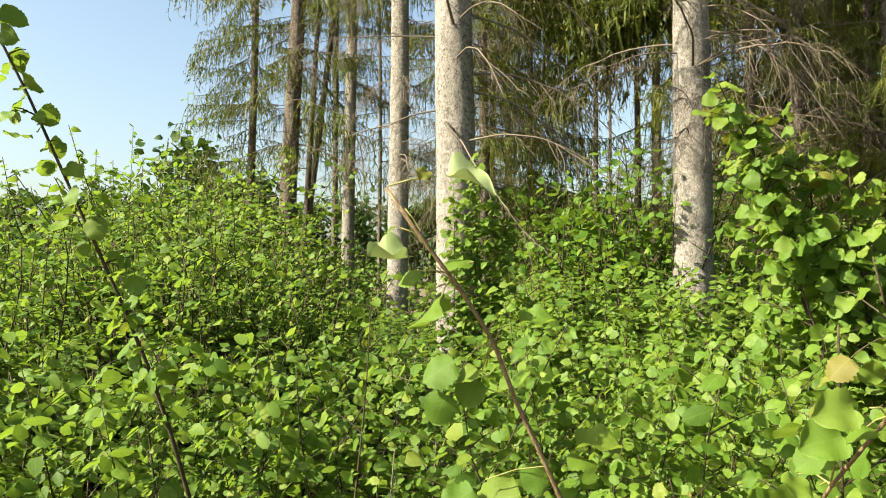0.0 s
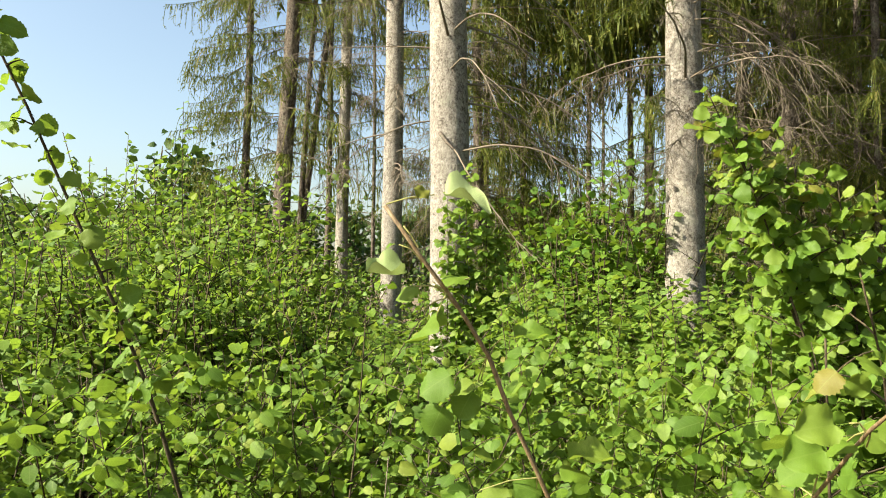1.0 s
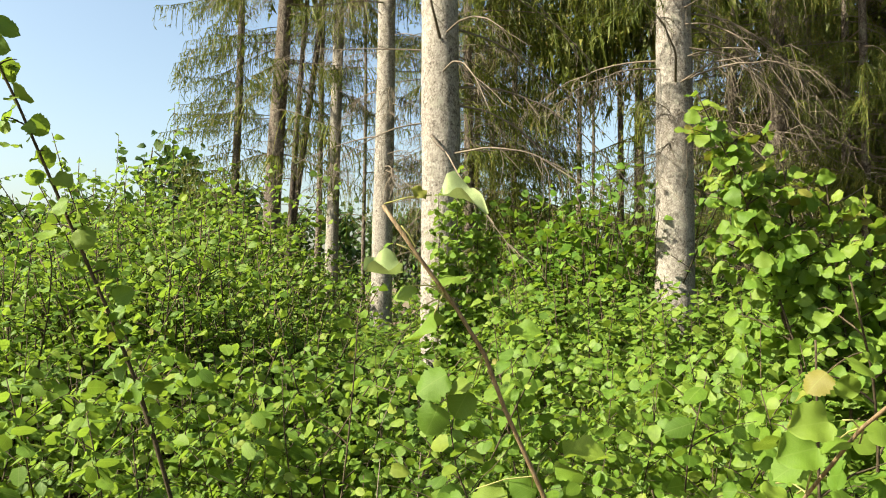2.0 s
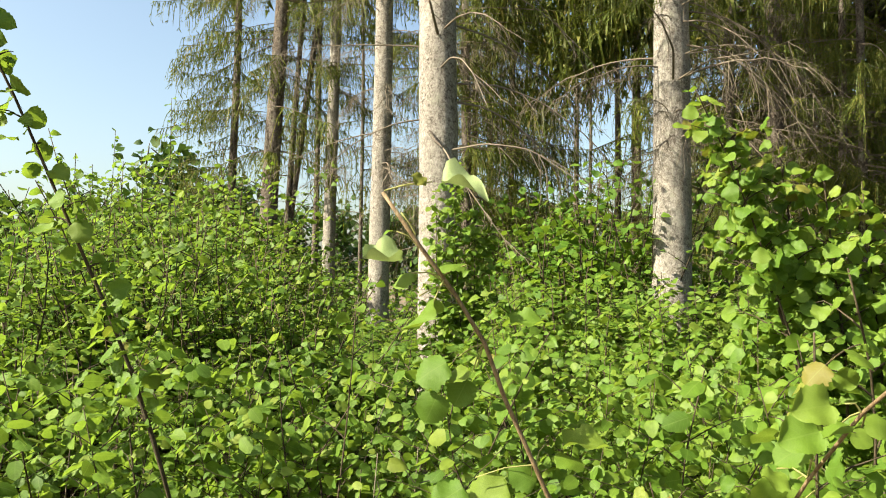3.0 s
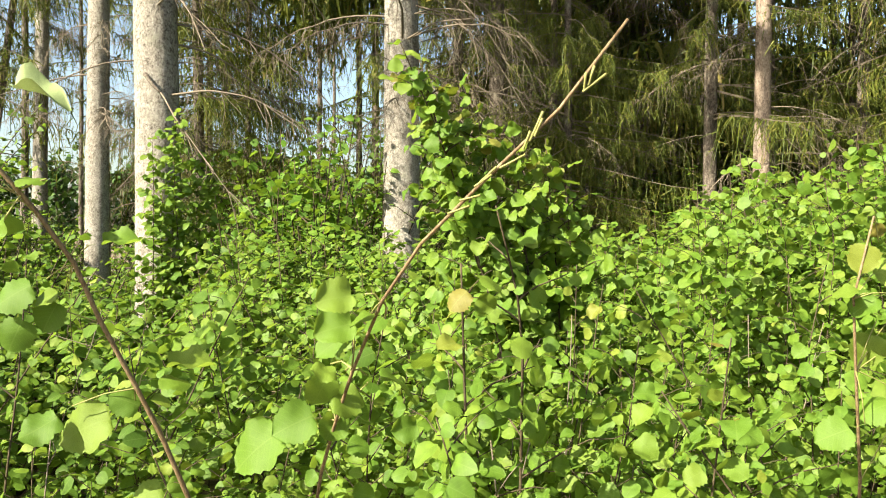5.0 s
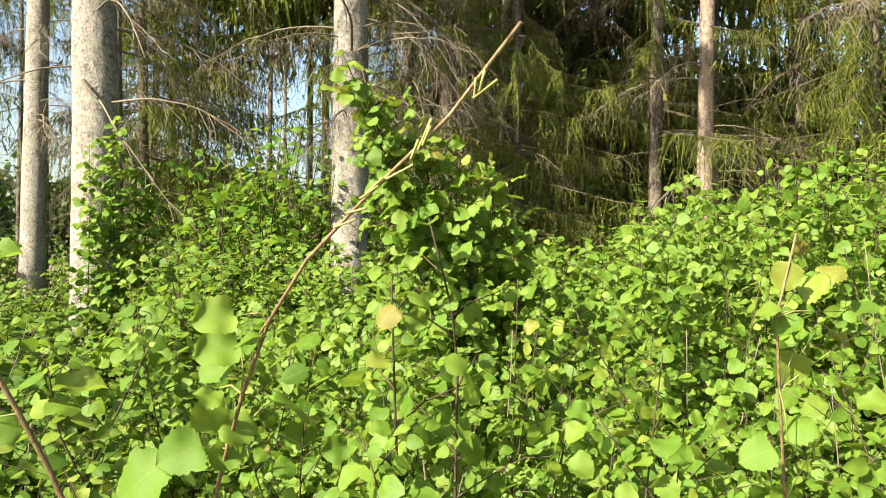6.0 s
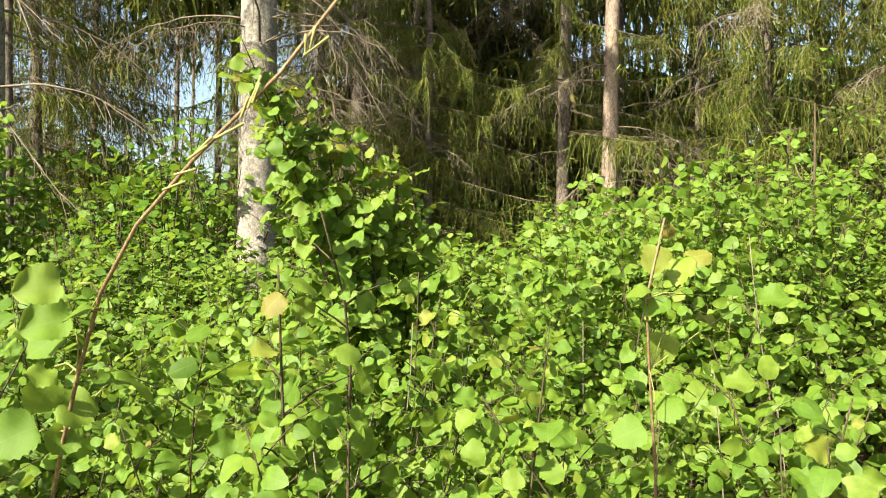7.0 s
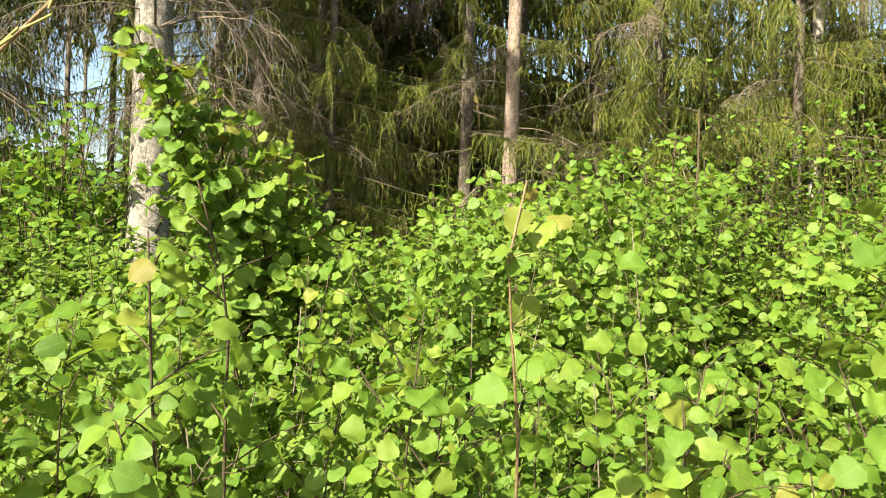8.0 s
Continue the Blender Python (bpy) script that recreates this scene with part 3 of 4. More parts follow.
spruce(19, 5.45, 19.9, 0.13, 16, (0, 0), BARK_DARK_SHADED, 8, 0.4, (7.5, 10, 12), (3, 8, 6), 14, boughs=DEEP_BOUGHS)
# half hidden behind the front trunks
spruce(31, 0.30, 10.6, 0.12, 15, (0, 0), BARK_DARK_SHADED, 8, 0.4, (3.4, 6.5, 12), (2, 5, 14), 34, F, D, toward=-80, scale=(0.6, 1.1), label=DIM)
spruce(32, 3.55, 10.9, 0.13, 15, (0, 0), BARK_DARK_SHADED, 8, 0.4, (3.4, 6.5, 6), (2, 5, 18), 34, F, D, toward=90, scale=(0.6, 1.1), label=DIM, high=16)
spruce(33, 3.95, 12.3, 0.13, 15, (0, 0), BARK_DARK_SHADED, 8, 0.4, (3.8, 7.5, 7), (2, 5, 10), 34, F, D, scale=(0.6, 1.1), label=DIM, high=16)
spruce(34, -0.85, 14.5, 0.12, 15, (0, 0), BARK_DARK_SHADED, 8, 0.4, (5.2, 8.5, 10), (2, 6, 10), 14, F, D, toward=-90, scale=(0.6, 1.1), label=DIM)
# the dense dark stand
third = spruce(20, 4.02, 9.9, 0.16, 15, (0.01, 0), BARK_DARK_SHADED, 14, 0.25, (2.1, 5.6, 26), (1.8, 5, 20), 16, N, D, label=DIM, high=7)
fourth = spruce(21, 4.52, 9.6, 0.25, 16, (0.0, 0), BARK_DARK_SHADED, 18, 0.2, (2.1, 6, 32), (1.8, 5, 20), 16, N, D, label=DIM, high=7)
spruce(22, 4.83, 8.2, 0.10, 13, (0.0, 0), BARK_DARK_SHADED, 10, 0.3, (1.7, 5.5, 42), (1.5, 5, 14), 34, N, D, label=DIM, scale=(0.6, 1.0))
spruce(35, 5.02, 8.92, 0.11, 13, (0.0, 0), BARK_DARK_SHADED, 10, 0.3, (1.6, 5.5, 26), (1.5, 5, 10), 34, N, D, toward=150, label=DIM, scale=(0.45, 0.75))
spruce(23, 6.39, 7.46, 0.17, 15, (0.0, 0), BARK_DARK_SHADED, 14, 0.25, (2.9, 6, 16), (1.8, 5, 10), 16, N, D, toward=150, label=DIM)
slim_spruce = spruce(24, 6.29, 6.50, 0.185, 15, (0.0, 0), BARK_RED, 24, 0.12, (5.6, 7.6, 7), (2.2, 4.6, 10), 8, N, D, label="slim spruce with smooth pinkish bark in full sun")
spruce(25, 8.2, 5.9, 0.12, 15, (0, 0), BARK_DARK_SHADED, 12, 0.3, (1.8, 6, 38), (2, 5, 10), 34, N, D, toward=127, label=DIM)
spruce(26, 9.3, 4.7, 0.13, 15, (0, 0), BARK_DARK_SHADED, 12, 0.3, (1.8, 6, 38), (2, 5, 10), 34, N, D, toward=115, label=DIM)
spruce(27, 5.14, 10.8, 0.15, 15, (0, 0), BARK_DARK_SHADED, 10, 0.3, (2.0, 7, 16), (2, 6, 8), 16, F, label=DIM, high=16)
spruce(28, 9.4, 8.0, 0.18, 15, (0, 0), BARK_DARK_SHADED, 10, 0.3, (1.8, 7, 34), (2, 6, 8), 16, F, label=DIM)
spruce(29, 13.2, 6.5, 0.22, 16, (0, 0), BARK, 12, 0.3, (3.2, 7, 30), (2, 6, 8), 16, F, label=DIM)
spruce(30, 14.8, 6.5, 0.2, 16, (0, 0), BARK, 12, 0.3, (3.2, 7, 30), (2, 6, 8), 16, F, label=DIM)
# the dark heart of the stand
for i, (b, d) in enumerate([(27, 13.5), (29.5, 15.5), (31.5, 14.2), (33.5, 16), (35.5, 14.5), (37.5, 15.5), (39.5, 13.8), (42, 15)]):
    spruce(60 + i, d * math.sin(radians(b)), d * math.cos(radians(b)), 0.16, 16, (0, 0), BARK_DARK_SHADED, 8, 0.5, (0, 0, 0), (2, 6, 2), 16, HEART_CROWNS, scale=(0.7, 1.15), label=DIM)
r = np.random.default_rng(5)
for i in range(26):
    # rows deeper in
    a, d = radians(24 + 66 * (i + r.uniform(0, 1)) / 26), r.uniform(12.5, 22)
    if 32 < math.degrees(a) < 40:
        d = max(d, 17)
    spruce(100 + i, d * math.sin(a), d * math.cos(a), r.uniform(0.12, 0.24), 16, (r.normal(0, 0.01), 0), BARK_DARK_SHADED, 8, 0.5, (0, 0, 0), (2, 6, 2), 8, DEEP_CROWNS, scale=(0.7, 1.2), label=DIM)


for i in range(16):
    # the far rows that close the wood
    a, d = radians(24.5 + 4.5 * i + r.uniform(-1, 1)), r.uniform(17, 23)
    spruce(140 + i, d * math.sin(a), d * math.cos(a), r.uniform(0.14, 0.22), 16, (0, 0), BARK_DARK_SHADED, 8, 0.5, (0, 0, 0), (2, 6, 1), 16, TALL_CROWNS, label=DIM)


# ---- shrubs and far wood ----
def slope(x, y):
    """The growth falls off from the hill towards the front trunk."""
    b = math.degrees(math.atan2(x - 0.09, y + 0.09))
    return 1.0 if b > 4 else 0.68 + 0.32 * min(1, max(0, (-5 - b) / 14))



def shrub_template(seed, h, leaf, mat, stems, gap, shapes, name, label, reach=0.75):
    r = np.random.default_rng(seed)
    t = thing(name, label, "shrub", "shrubs under the spruces")
    tubes, la = [], []
    for i in range(stems):
        p = upright(r, h * r.uniform(0.65, 1.05), 0.22)
        p[:, :2] += r.normal(0, 0.12, 2)
        w, *rest = grow(r, p, 0.012, 8, reach, leaf, gap, 0.15, 0.6, 3)
        tubes += w[:1] + [strip(q[0].reshape(-1, 3, 3).mean(1) if len(q[0]) % 3 == 0 else q[0][:-1].reshape(-1, 3, 3).mean(1), 0.006, r) for q in w[1:]]
        la.append(rest)
    at, al, nr, sz = (np.concatenate([q[i] for q in la]) for i in range(4))
    tagged(part("brushwood", mesh("brushwood", *joined(tubes), STEM), t), kind="stuff")
    tagged(part("crown", leaf_cloud("crown", shapes, at, al, nr, sz, mat, r), t), kind="stuff")
    return t


def scatter(templates, spots, r, turn=180):
    for i, (x, y, sc) in enumerate(spots):
        m = pose(x, y, -0.02, r.uniform(-4, 4), r.uniform(-4, 4), r.uniform(-turn, turn))
        t = templates[i % len(templates)]
        if i < len(templates):
            t.matrix_basis = m
            t.scale = (sc, sc, sc)
        else:
            keep = t.scale.copy()
            t.scale = (sc, sc, sc)
            copy_thing(t, m)
            t.scale = keep


r = np.random.default_rng(21)
SHRUBS = [shrub_template(200 + i, 2.2, 0.086, SHADE_LEAF, 6, 0.075, COARSE, "shrub", "green leafy shrub in the shade of the spruces") for i in range(3)]
LIGHT_SHRUBS = [shrub_template(210 + i, 2.1, 0.062, ASPEN, 7, 0.046, COARSE, "shrub", "tall bright green shrub in full sun") for i in range(3)]
HILL_SHRUBS = [shrub_template(220 + i, 2.1, 0.066, SMALL, 7, 0.044, COARSE, "shrub", "green small-leaved shrub on the sunny edge of the wood") for i in range(3)]
light = [(7.9, 4.1, 1.15), (7.6, 3.0, 1.3), (7.4, 4.3, 1.25), (8.4, 3.4, 1.4), (8.8, 2.3, 1.35), (8.0, 1.6, 1.25), (9.4, 3.2, 1.5), (9.8, 1.9, 1.5), (8.2, 4.6, 1.3),
         (-3.1, 7.2, 1.0), (-2.6, 7.8, 1.0), (-3.3, 7.8, 1.12), (-2.6, 8.3, 1.2), (-3.6, 8.6, 1.1)]
for i in range(34):
    a, d = radians(r.uniform(-32, -7)), r.uniform(9.5, 15)
    light.append((d * math.sin(a), d * math.cos(a), r.uniform(0.92, 1.15) * (0.98 + d / 45) * (1.16 if a < -0.22 else 1.0)))
# the last two stand left of the view, added to shade this edge
spots = [(-3.3, 6.1, 1.0), (-3.75, 6.4, 1.08), (-3.4, 5.2, 0.95), (-4.2, 7.0, 1.1), (-4.4, 5.4, 1.05), (-4.9, 6.4, 1.15)]
for i in range(22):
    a, d = radians(r.uniform(3.5, 17)), r.uniform(8.2, 12)
    spots.append((d * math.sin(a), d * math.cos(a), r.uniform(1.0, 1.4)))
for i in range(70):
    a, d = radians(r.uniform(-4, 84)), r.uniform(8.4, 13)
    spots.append((d * math.sin(a), d * math.cos(a), r.uniform(0.6, 1.1)))
for i in range(50):
    a, d = radians(r.uniform(-40, 12)), r.uniform(11, 20)
    spots.append((d * math.sin(a), d * math.cos(a), r.uniform(0.8, 1.2) * (0.72 + d / 40)))
scatter(LIGHT_SHRUBS, [q for q in light if q[0] > 0], r)
hill = [(x, y, k * slope(x, y)) for x, y, k in light if x < 0]
for i in range(26):
    # the near side of the hill
    b, d = -29 + 20 * (i + r.uniform(0, 1)) / 26, r.uniform(4.9, 6.8)
    rise = np.interp(b, [-29, -24, -19, -15, -11.6, -8.7], [0.09, 0.095, 0.13, 0.11, 0.06, 0.01])
    hill.append((0.09 + d * math.sin(radians(b)), -0.1 + d * math.cos(radians(b)), (1.6 + d * rise * r.uniform(0.75, 1.0)) / 2.2))
scatter(HILL_SHRUBS, hill, r)
TALL_SHRUBS = [shrub_template(230 + i, 3.3, 0.062, SHADE_LEAF, 8, 0.062, COARSE, "shrub", "tall dark green leafy shrub under the edge of the spruces", 0.95) for i in range(2)]
tall = [(58, 9.0), (60.5, 9.6), (62, 8.6), (64, 9.4), (65.5, 8.4), (67.5, 9.2), (69, 8.6), (71, 9.0)]
scatter(TALL_SHRUBS, [(0.37 + d * math.sin(radians(b)), -0.18 + d * math.cos(radians(b)), 0.85 + 0.3 * ((i * 0.618) % 1)) for i, (b, d) in enumerate(tall)], r)
scatter(SHRUBS, [(x, y, k * slope(x, y)) for x, y, k in spots], r)


def far_tree(seed):
    """A leafy tree: trunk, limbs and a crown of uneven clumps of leaves."""
    r = np.random.default_rng(seed)
    t = thing("deciduous_tree", "dense dark green deciduous tree at the far edge of the wood", "tree", "far trees")
    p = upright(r, 5.6, 0.05)
    w, ends, _, _, _ = grow(r, p, 0.11, 16, 2.3, 0.3, 0.8, 0.15, 0.8, 6)
    at = []
    for e in ends:
        c = int(r.uniform(13, 24))
        at.append(e + r.normal(0, 1, (c, 3)) * np.array([0.42, 0.42, 0.3]) * r.uniform(0.6, 1.2))
    at = np.concatenate(at)
    at[:, 2] = np.maximum(at[:, 2], 0.1)
    al = r.normal(0, 1, at.shape) + [0, 0, -0.4]
    nr = np.array([0, 0, 0.8]) + SUNWARD * 0.4 + r.normal(0, 0.55, at.shape)
    part("trunk", mesh("trunk", *joined(w), BARK_DARK_SHADED), t)
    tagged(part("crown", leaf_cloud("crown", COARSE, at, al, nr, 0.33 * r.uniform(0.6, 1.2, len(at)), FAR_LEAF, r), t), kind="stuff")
    return t


spots = [(-7.0, 22.2, 0.92), (-7.9, 23.4, 0.78), (-6.0, 24.0, 0.80)]
for i in range(44):
    a, d = radians(-48 + i * 1.75 + r.uniform(-0.8, 0.8)), r.uniform(30, 42)
    spots.append((d * math.sin(a), d * math.cos(a), r.uniform(0.75, 0.94)))
for i in range(26):
    a, d = radians(23 + i * 2.8 + r.uniform(-1, 1)), r.uniform(24, 30)
    spots.append((d * math.sin(a), d * math.cos(a), r.uniform(1.0, 1.4)))
scatter([far_tree(300), far_tree(301), far_tree(302), far_tree(303)], spots, r)


# ---- thicket of saplings ----
def sapling_template(seed, h, leaf, shapes, mat, branches, gap, reach, name, label, lean=0.16):
    r = np.random.default_rng(seed)
    t = thing(name, label, "sapling", "thicket of saplings")
    w, at, al, nr, sz = grow(r, upright(r, h, lean, n=7), 0.0058, branches, reach, leaf, gap, 0.3, sides=4, droop=0.6, spread=0.55, up=0.25)
    tagged(part("brushwood", mesh("brushwood", *joined(w), STEM), t), kind="stuff")
    tagged(part("crown", leaf_cloud("crown", shapes, at, al, nr, sz, mat, r), t), kind="stuff")
    return t


BUSHY_LABEL, ASPEN_LABEL = "bushy green sapling with small pointed oval leaves", "young aspen sapling with round bright green leaves"
BUSHY = [sapling_template(400 + i, 1.3, 0.060, OVAL, SMALL, 13, 0.034, 0.52, "bush_sapling", BUSHY_LABEL) for i in range(6)]
ASPENS = [sapling_template(420 + i, 1.4, 0.052, ROUND, ASPEN, 12, 0.029, 0.5, "aspen_sapling", ASPEN_LABEL) for i in range(6)]


TALL_ASPENS = [sapling_template(440 + i, 2.0, 0.052, ROUND, ASPEN, 20, 0.028, 0.45, "aspen_sapling", "tall young aspen sapling with round bright green leaves") for i in range(4)]


def undergrowth(name, label, spots, h, leaf, mat, branches, gap, reach, seed):
    """The countless saplings further off, as one mass."""
    r = np.random.default_rng(seed)
    kinds = [grow(r, upright(r, h, n=5), 0.0075, branches, reach, leaf, gap, 0.2, sides=3, droop=0.28, spread=0.5) for _ in range(6)]
    wood, cols = [], [[], [], [], []]
    for i, (x, y, sc) in enumerate(spots):
        tubes, *leaves = kinds[i % 6]
        q = r.uniform(-0.8, 0.8)
        turn = np.array([[math.cos(q), -math.sin(q), 0], [math.sin(q), math.cos(q), 0], [0, 0, 1]])
        v, f = joined(tubes)
        wood.append((v @ turn.T * sc + [x, y, -0.02], f))
        cols[0].append(leaves[0] @ turn.T * sc + [x, y, -0.02])
        cols[1].append(leaves[1] @ turn.T)
        cols[2].append(leaves[2] @ turn.T)
        cols[3].append(leaves[3] * sc ** 0.25)
    v, f, uv = leaf_arrays(COARSE, *(np.concatenate(c) for c in cols), r)
    me = mesh_of(name, [(*joined(wood), STEM, None), (v, f, mat, uv)])
    tagged(new(name, me), label, "undergrowth", kind="stuff")


def thicket_height(x, y):
    b, d = math.degrees(math.atan2(x - 0.37, y + 0.18)), math.hypot(x - 0.37, y + 0.18)
    h = 1.2
    if x < -1.0 and y > 4.6:
        h += min(1.3, 0.3 * (y - 4.6)) * min(1, (-1.0 - x) / 2.2) * (1.0 if x > -0.42 * y else 0.45) * (slope(x, y) - 0.6) * 2.5
    if x > 0.7 and y > 4.0:
        h += 0.32 * min(1, (y - 4.0) / 1.2)
    if d > 2.9 and b > 29:
        # the bank that rises towards the edge of the wood
        rise = np.interp(b, [29, 30.2, 31.5, 34, 36.5, 39, 40.5, 41.6, 43, 45, 48, 50, 53, 56, 59, 62, 67], [0.0, 0.05, 0.0, 0.03, 0.08, 0.12, 0.07, 0.025, 0.08, 0.12, 0.135, 0.175, 0.175, 0.12, 0.08, 0.07, 0.075])
        h += (1.42 + min(d, 5.5) * rise - h) * min(1, (d - 2.9) / 1.0)
    if 2.2 < d < 8.2 and 56.5 < b < 63:
        h = 0.45
    return h


r = np.random.default_rng(31)
beds = {"bushy": [], "aspen": [], "bushy_far": [], "aspen_far": []}
TRUNKS = [(0.12, 6.1), (2.44, 7.44), (6.29, 6.5), (-0.58, 9.65)]
for ix in np.arange(-7, 9.5, 0.27):
    for iy in np.arange(-0.6, 10, 0.27):
        x, y = ix + r.uniform(-0.13, 0.13), iy + r.uniform(-0.13, 0.13)
        d = math.hypot(x - 0.2, y + 0.1)
        b = math.degrees(math.atan2(x - 0.2, y + 0.1))
        if not (-40 < b < 80) or d < (1.55 if b > 24 else 2.2) or d > 10.6:
            continue
        if d > 5.5 and r.uniform() < (0.25 if d < 8 else 0.45):
            continue
        if any(math.hypot(x - u, y - w) < 0.3 for u, w in TRUNKS):
            continue
        # thin growth where the litter shows
        if 56.5 < math.degrees(math.atan2(x - 0.37, y + 0.18)) < 63 and 2.8 < d < 8 and r.uniform() < 0.8:
            continue
        h = thicket_height(x, y) * (r.uniform(0.72, 1.14) if d < 4.3 else r.uniform(0.84, 1.1)) * (1 + 0.12 * noise.noise((x * 0.9, y * 0.9, 7)))
        far = "_far" if d > (5.3 if b > 34 else 4.3) else ""
        if far and h > 1.6:
            beds["bushy_far"].append((x + r.uniform(-0.12, 0.12), y + r.uniform(-0.12, 0.12), h * r.uniform(0.8, 1.0) / 1.3))
        if x > 0.25 + 0.1 * y + r.normal(0, 0.35):
            beds["aspen" + far].append((x, y, h / 1.4))
            if d < 3.4 and b > 12 and r.uniform() < 0.65:
                beds["aspen"].append((x + r.uniform(-0.13, 0.13), y + r.uniform(-0.13, 0.13), h * r.uniform(0.7, 1.0) / 1.4))
        else:
            beds["bushy" + far].append((x, y, h / 1.3))
for i, (x, y, h) in enumerate([(0.16, 5.60, 2.28), (0.33, 5.68, 2.1), (0.22, 5.64, 2.5), (0.10, 5.58, 1.95), (0.38, 5.62, 2.2), (0.27, 5.56, 2.3), (-1.71, 5.10, 2.8), (-2.09, 4.95, 2.6), (-1.88, 5.05, 2.45)]):
    dense = x > -1
    slim = sapling_template(480 + i, h, 0.060 if dense else 0.046, OVAL, ASPEN if dense else SMALL, 26 if dense else 16, 0.017 if dense else 0.030, 0.3 if dense else 0.26, "bush_sapling", "slender tall sapling with small green leaves", 0.03)
    slim.location = (x, y, -0.02)
scatter(BUSHY, beds["bushy"], r, 60)
scatter(ASPENS, [q for q in beds["aspen"] if q[2] < 1.2], r, 60)
scatter(TALL_ASPENS, [(x, y, k * 0.7) for x, y, k in beds["aspen"] if k >= 1.2], r, 60)
undergrowth("bush_undergrowth", "mass of small-leaved green bushes between the spruces", beds["bushy_far"], 1.3, 0.072, SMALL, 12, 0.042, 0.55, 440)
undergrowth("aspen_undergrowth", "mass of round-leaved aspen suckers before the spruces", beds["aspen_far"], 1.4, 0.074, ASPEN, 10, 0.034, 0.5, 460)


# ---- single saplings close by, leaf by leaf ----
def near_sapling(seed, path, radius, branches, reach, leaf, gap, start=0.25, mat=None, name="aspen_sapling", label="", droop=0.75, bark=None, rise=0.7, spread=0.5):
    r = np.random.default_rng(seed)
    t = thing(name, label or "young aspen sapling with round toothed bright green leaves", "sapling", "saplings close by")
    base = np.array(path[0], float)
    t.location = base
    line = smooth_path(path, 14) - base
    k = np.linspace(0, 1, 14)
    line[:, 0] += 0.022 * np.sin(k * r.uniform(5, 9) + r.uniform(0, 6)) * np.minimum(1, k * 4) * (1 - k)
    line[:, 1] += 0.022 * np.sin(k * r.uniform(5, 9) + r.uniform(0, 6)) * np.minimum(1, k * 4) * (1 - k)
    w, at, al, nr, sz = grow(r, line, radius, branches, reach, leaf, gap, start, rise, 6, droop, spread, 0.12)
    limbs = [part("branch" if i else "stem", mesh("branch" if i else "stem", *piece, bark or STEM), t) for i, piece in enumerate(w)]
    gaps = np.array([[np.linalg.norm(piece[0] - p, axis=1).min() for piece in w] for p in at])
    own = [limbs[i] for i in gaps.argmin(axis=1)]
    fresh = (at[:, 2] > 0.86 * at[:, 2].max()) & (r.uniform(size=len(at)) < 0.3)
    leaf_objects([o for o, k in zip(own, fresh) if not k], at[~fresh], al[~fresh], nr[~fresh], sz[~fresh], mat or ASPEN, r)
    leaf_objects([o for o, k in zip(own, fresh) if k], at[fresh], al[fresh], nr[fresh], sz[fresh] * 0.8, YOUNG, r)
    return t


near_sapling(500, [(-0.62, 2.6, 0), (-0.78, 2.42, 0.86), (-0.87, 2.31, 1.30), (-0.99, 2.19, 1.70), (-1.06, 2.14, 1.90), (-1.12, 2.10, 2.10), (-1.21, 2.08, 2.27), (-1.27, 2.02, 2.45), (-1.36, 1.98, 2.75)],
             0.009, 12, 0.13, 0.060, 0.021, 0.42, label="tall thin leaning aspen sapling with sparse round leaves", rise=0.5)
near_sapling(501, [(1.72, 3.1, 0), (1.62, 3.04, 1.15), (1.52, 3.02, 1.47), (1.36, 3.01, 1.95), (1.24, 3.0, 2.34)], 0.011, 28, 0.46, 0.058, 0.019, 0.46)
near_sapling(505, [(1.8, 3.2, 0), (1.72, 3.1, 1.1), (1.6, 3.05, 1.7), (1.53, 3.05, 2.18)], 0.010, 25, 0.43, 0.058, 0.020, 0.48)
near_sapling(507, [(1.76, 3.0, 0), (1.6, 2.95, 1.2), (1.32, 2.9, 1.95), (1.13, 2.9, 2.36)], 0.008, 16, 0.26, 0.055, 0.022, 0.66)
near_sapling(508, [(2.0, 3.05, 0), (1.93, 3.0, 1.2), (1.84, 2.97, 2.0)], 0.008, 18, 0.36, 0.055, 0.024, 0.5)
near_sapling(502, [(1.9, 3.2, 0), (1.8, 3.0, 1.2), (1.7, 2.95, 1.7), (1.66, 2.93, 2.02)], 0.010, 24, 0.45, 0.060, 0.021, 0.38)
near_sapling(506, [(2.1, 3.1, 0), (2.0, 2.95, 1.1), (1.9, 2.9, 1.82)], 0.009, 20, 0.42, 0.062, 0.021, 0.36)
near_sapling(503, [(1.1, 1.6, 0), (1.06, 1.56, 0.9), (1.02, 1.5, 1.36), (0.9, 1.38, 1.62)], 0.007, 11, 0.45, 0.052, 0.036, 0.3)
near_sapling(504, [(0.95, 1.5, 0), (0.85, 1.4, 0.9), (0.78, 1.28, 1.50)], 0.007, 10, 0.40, 0.052, 0.036, 0.35)
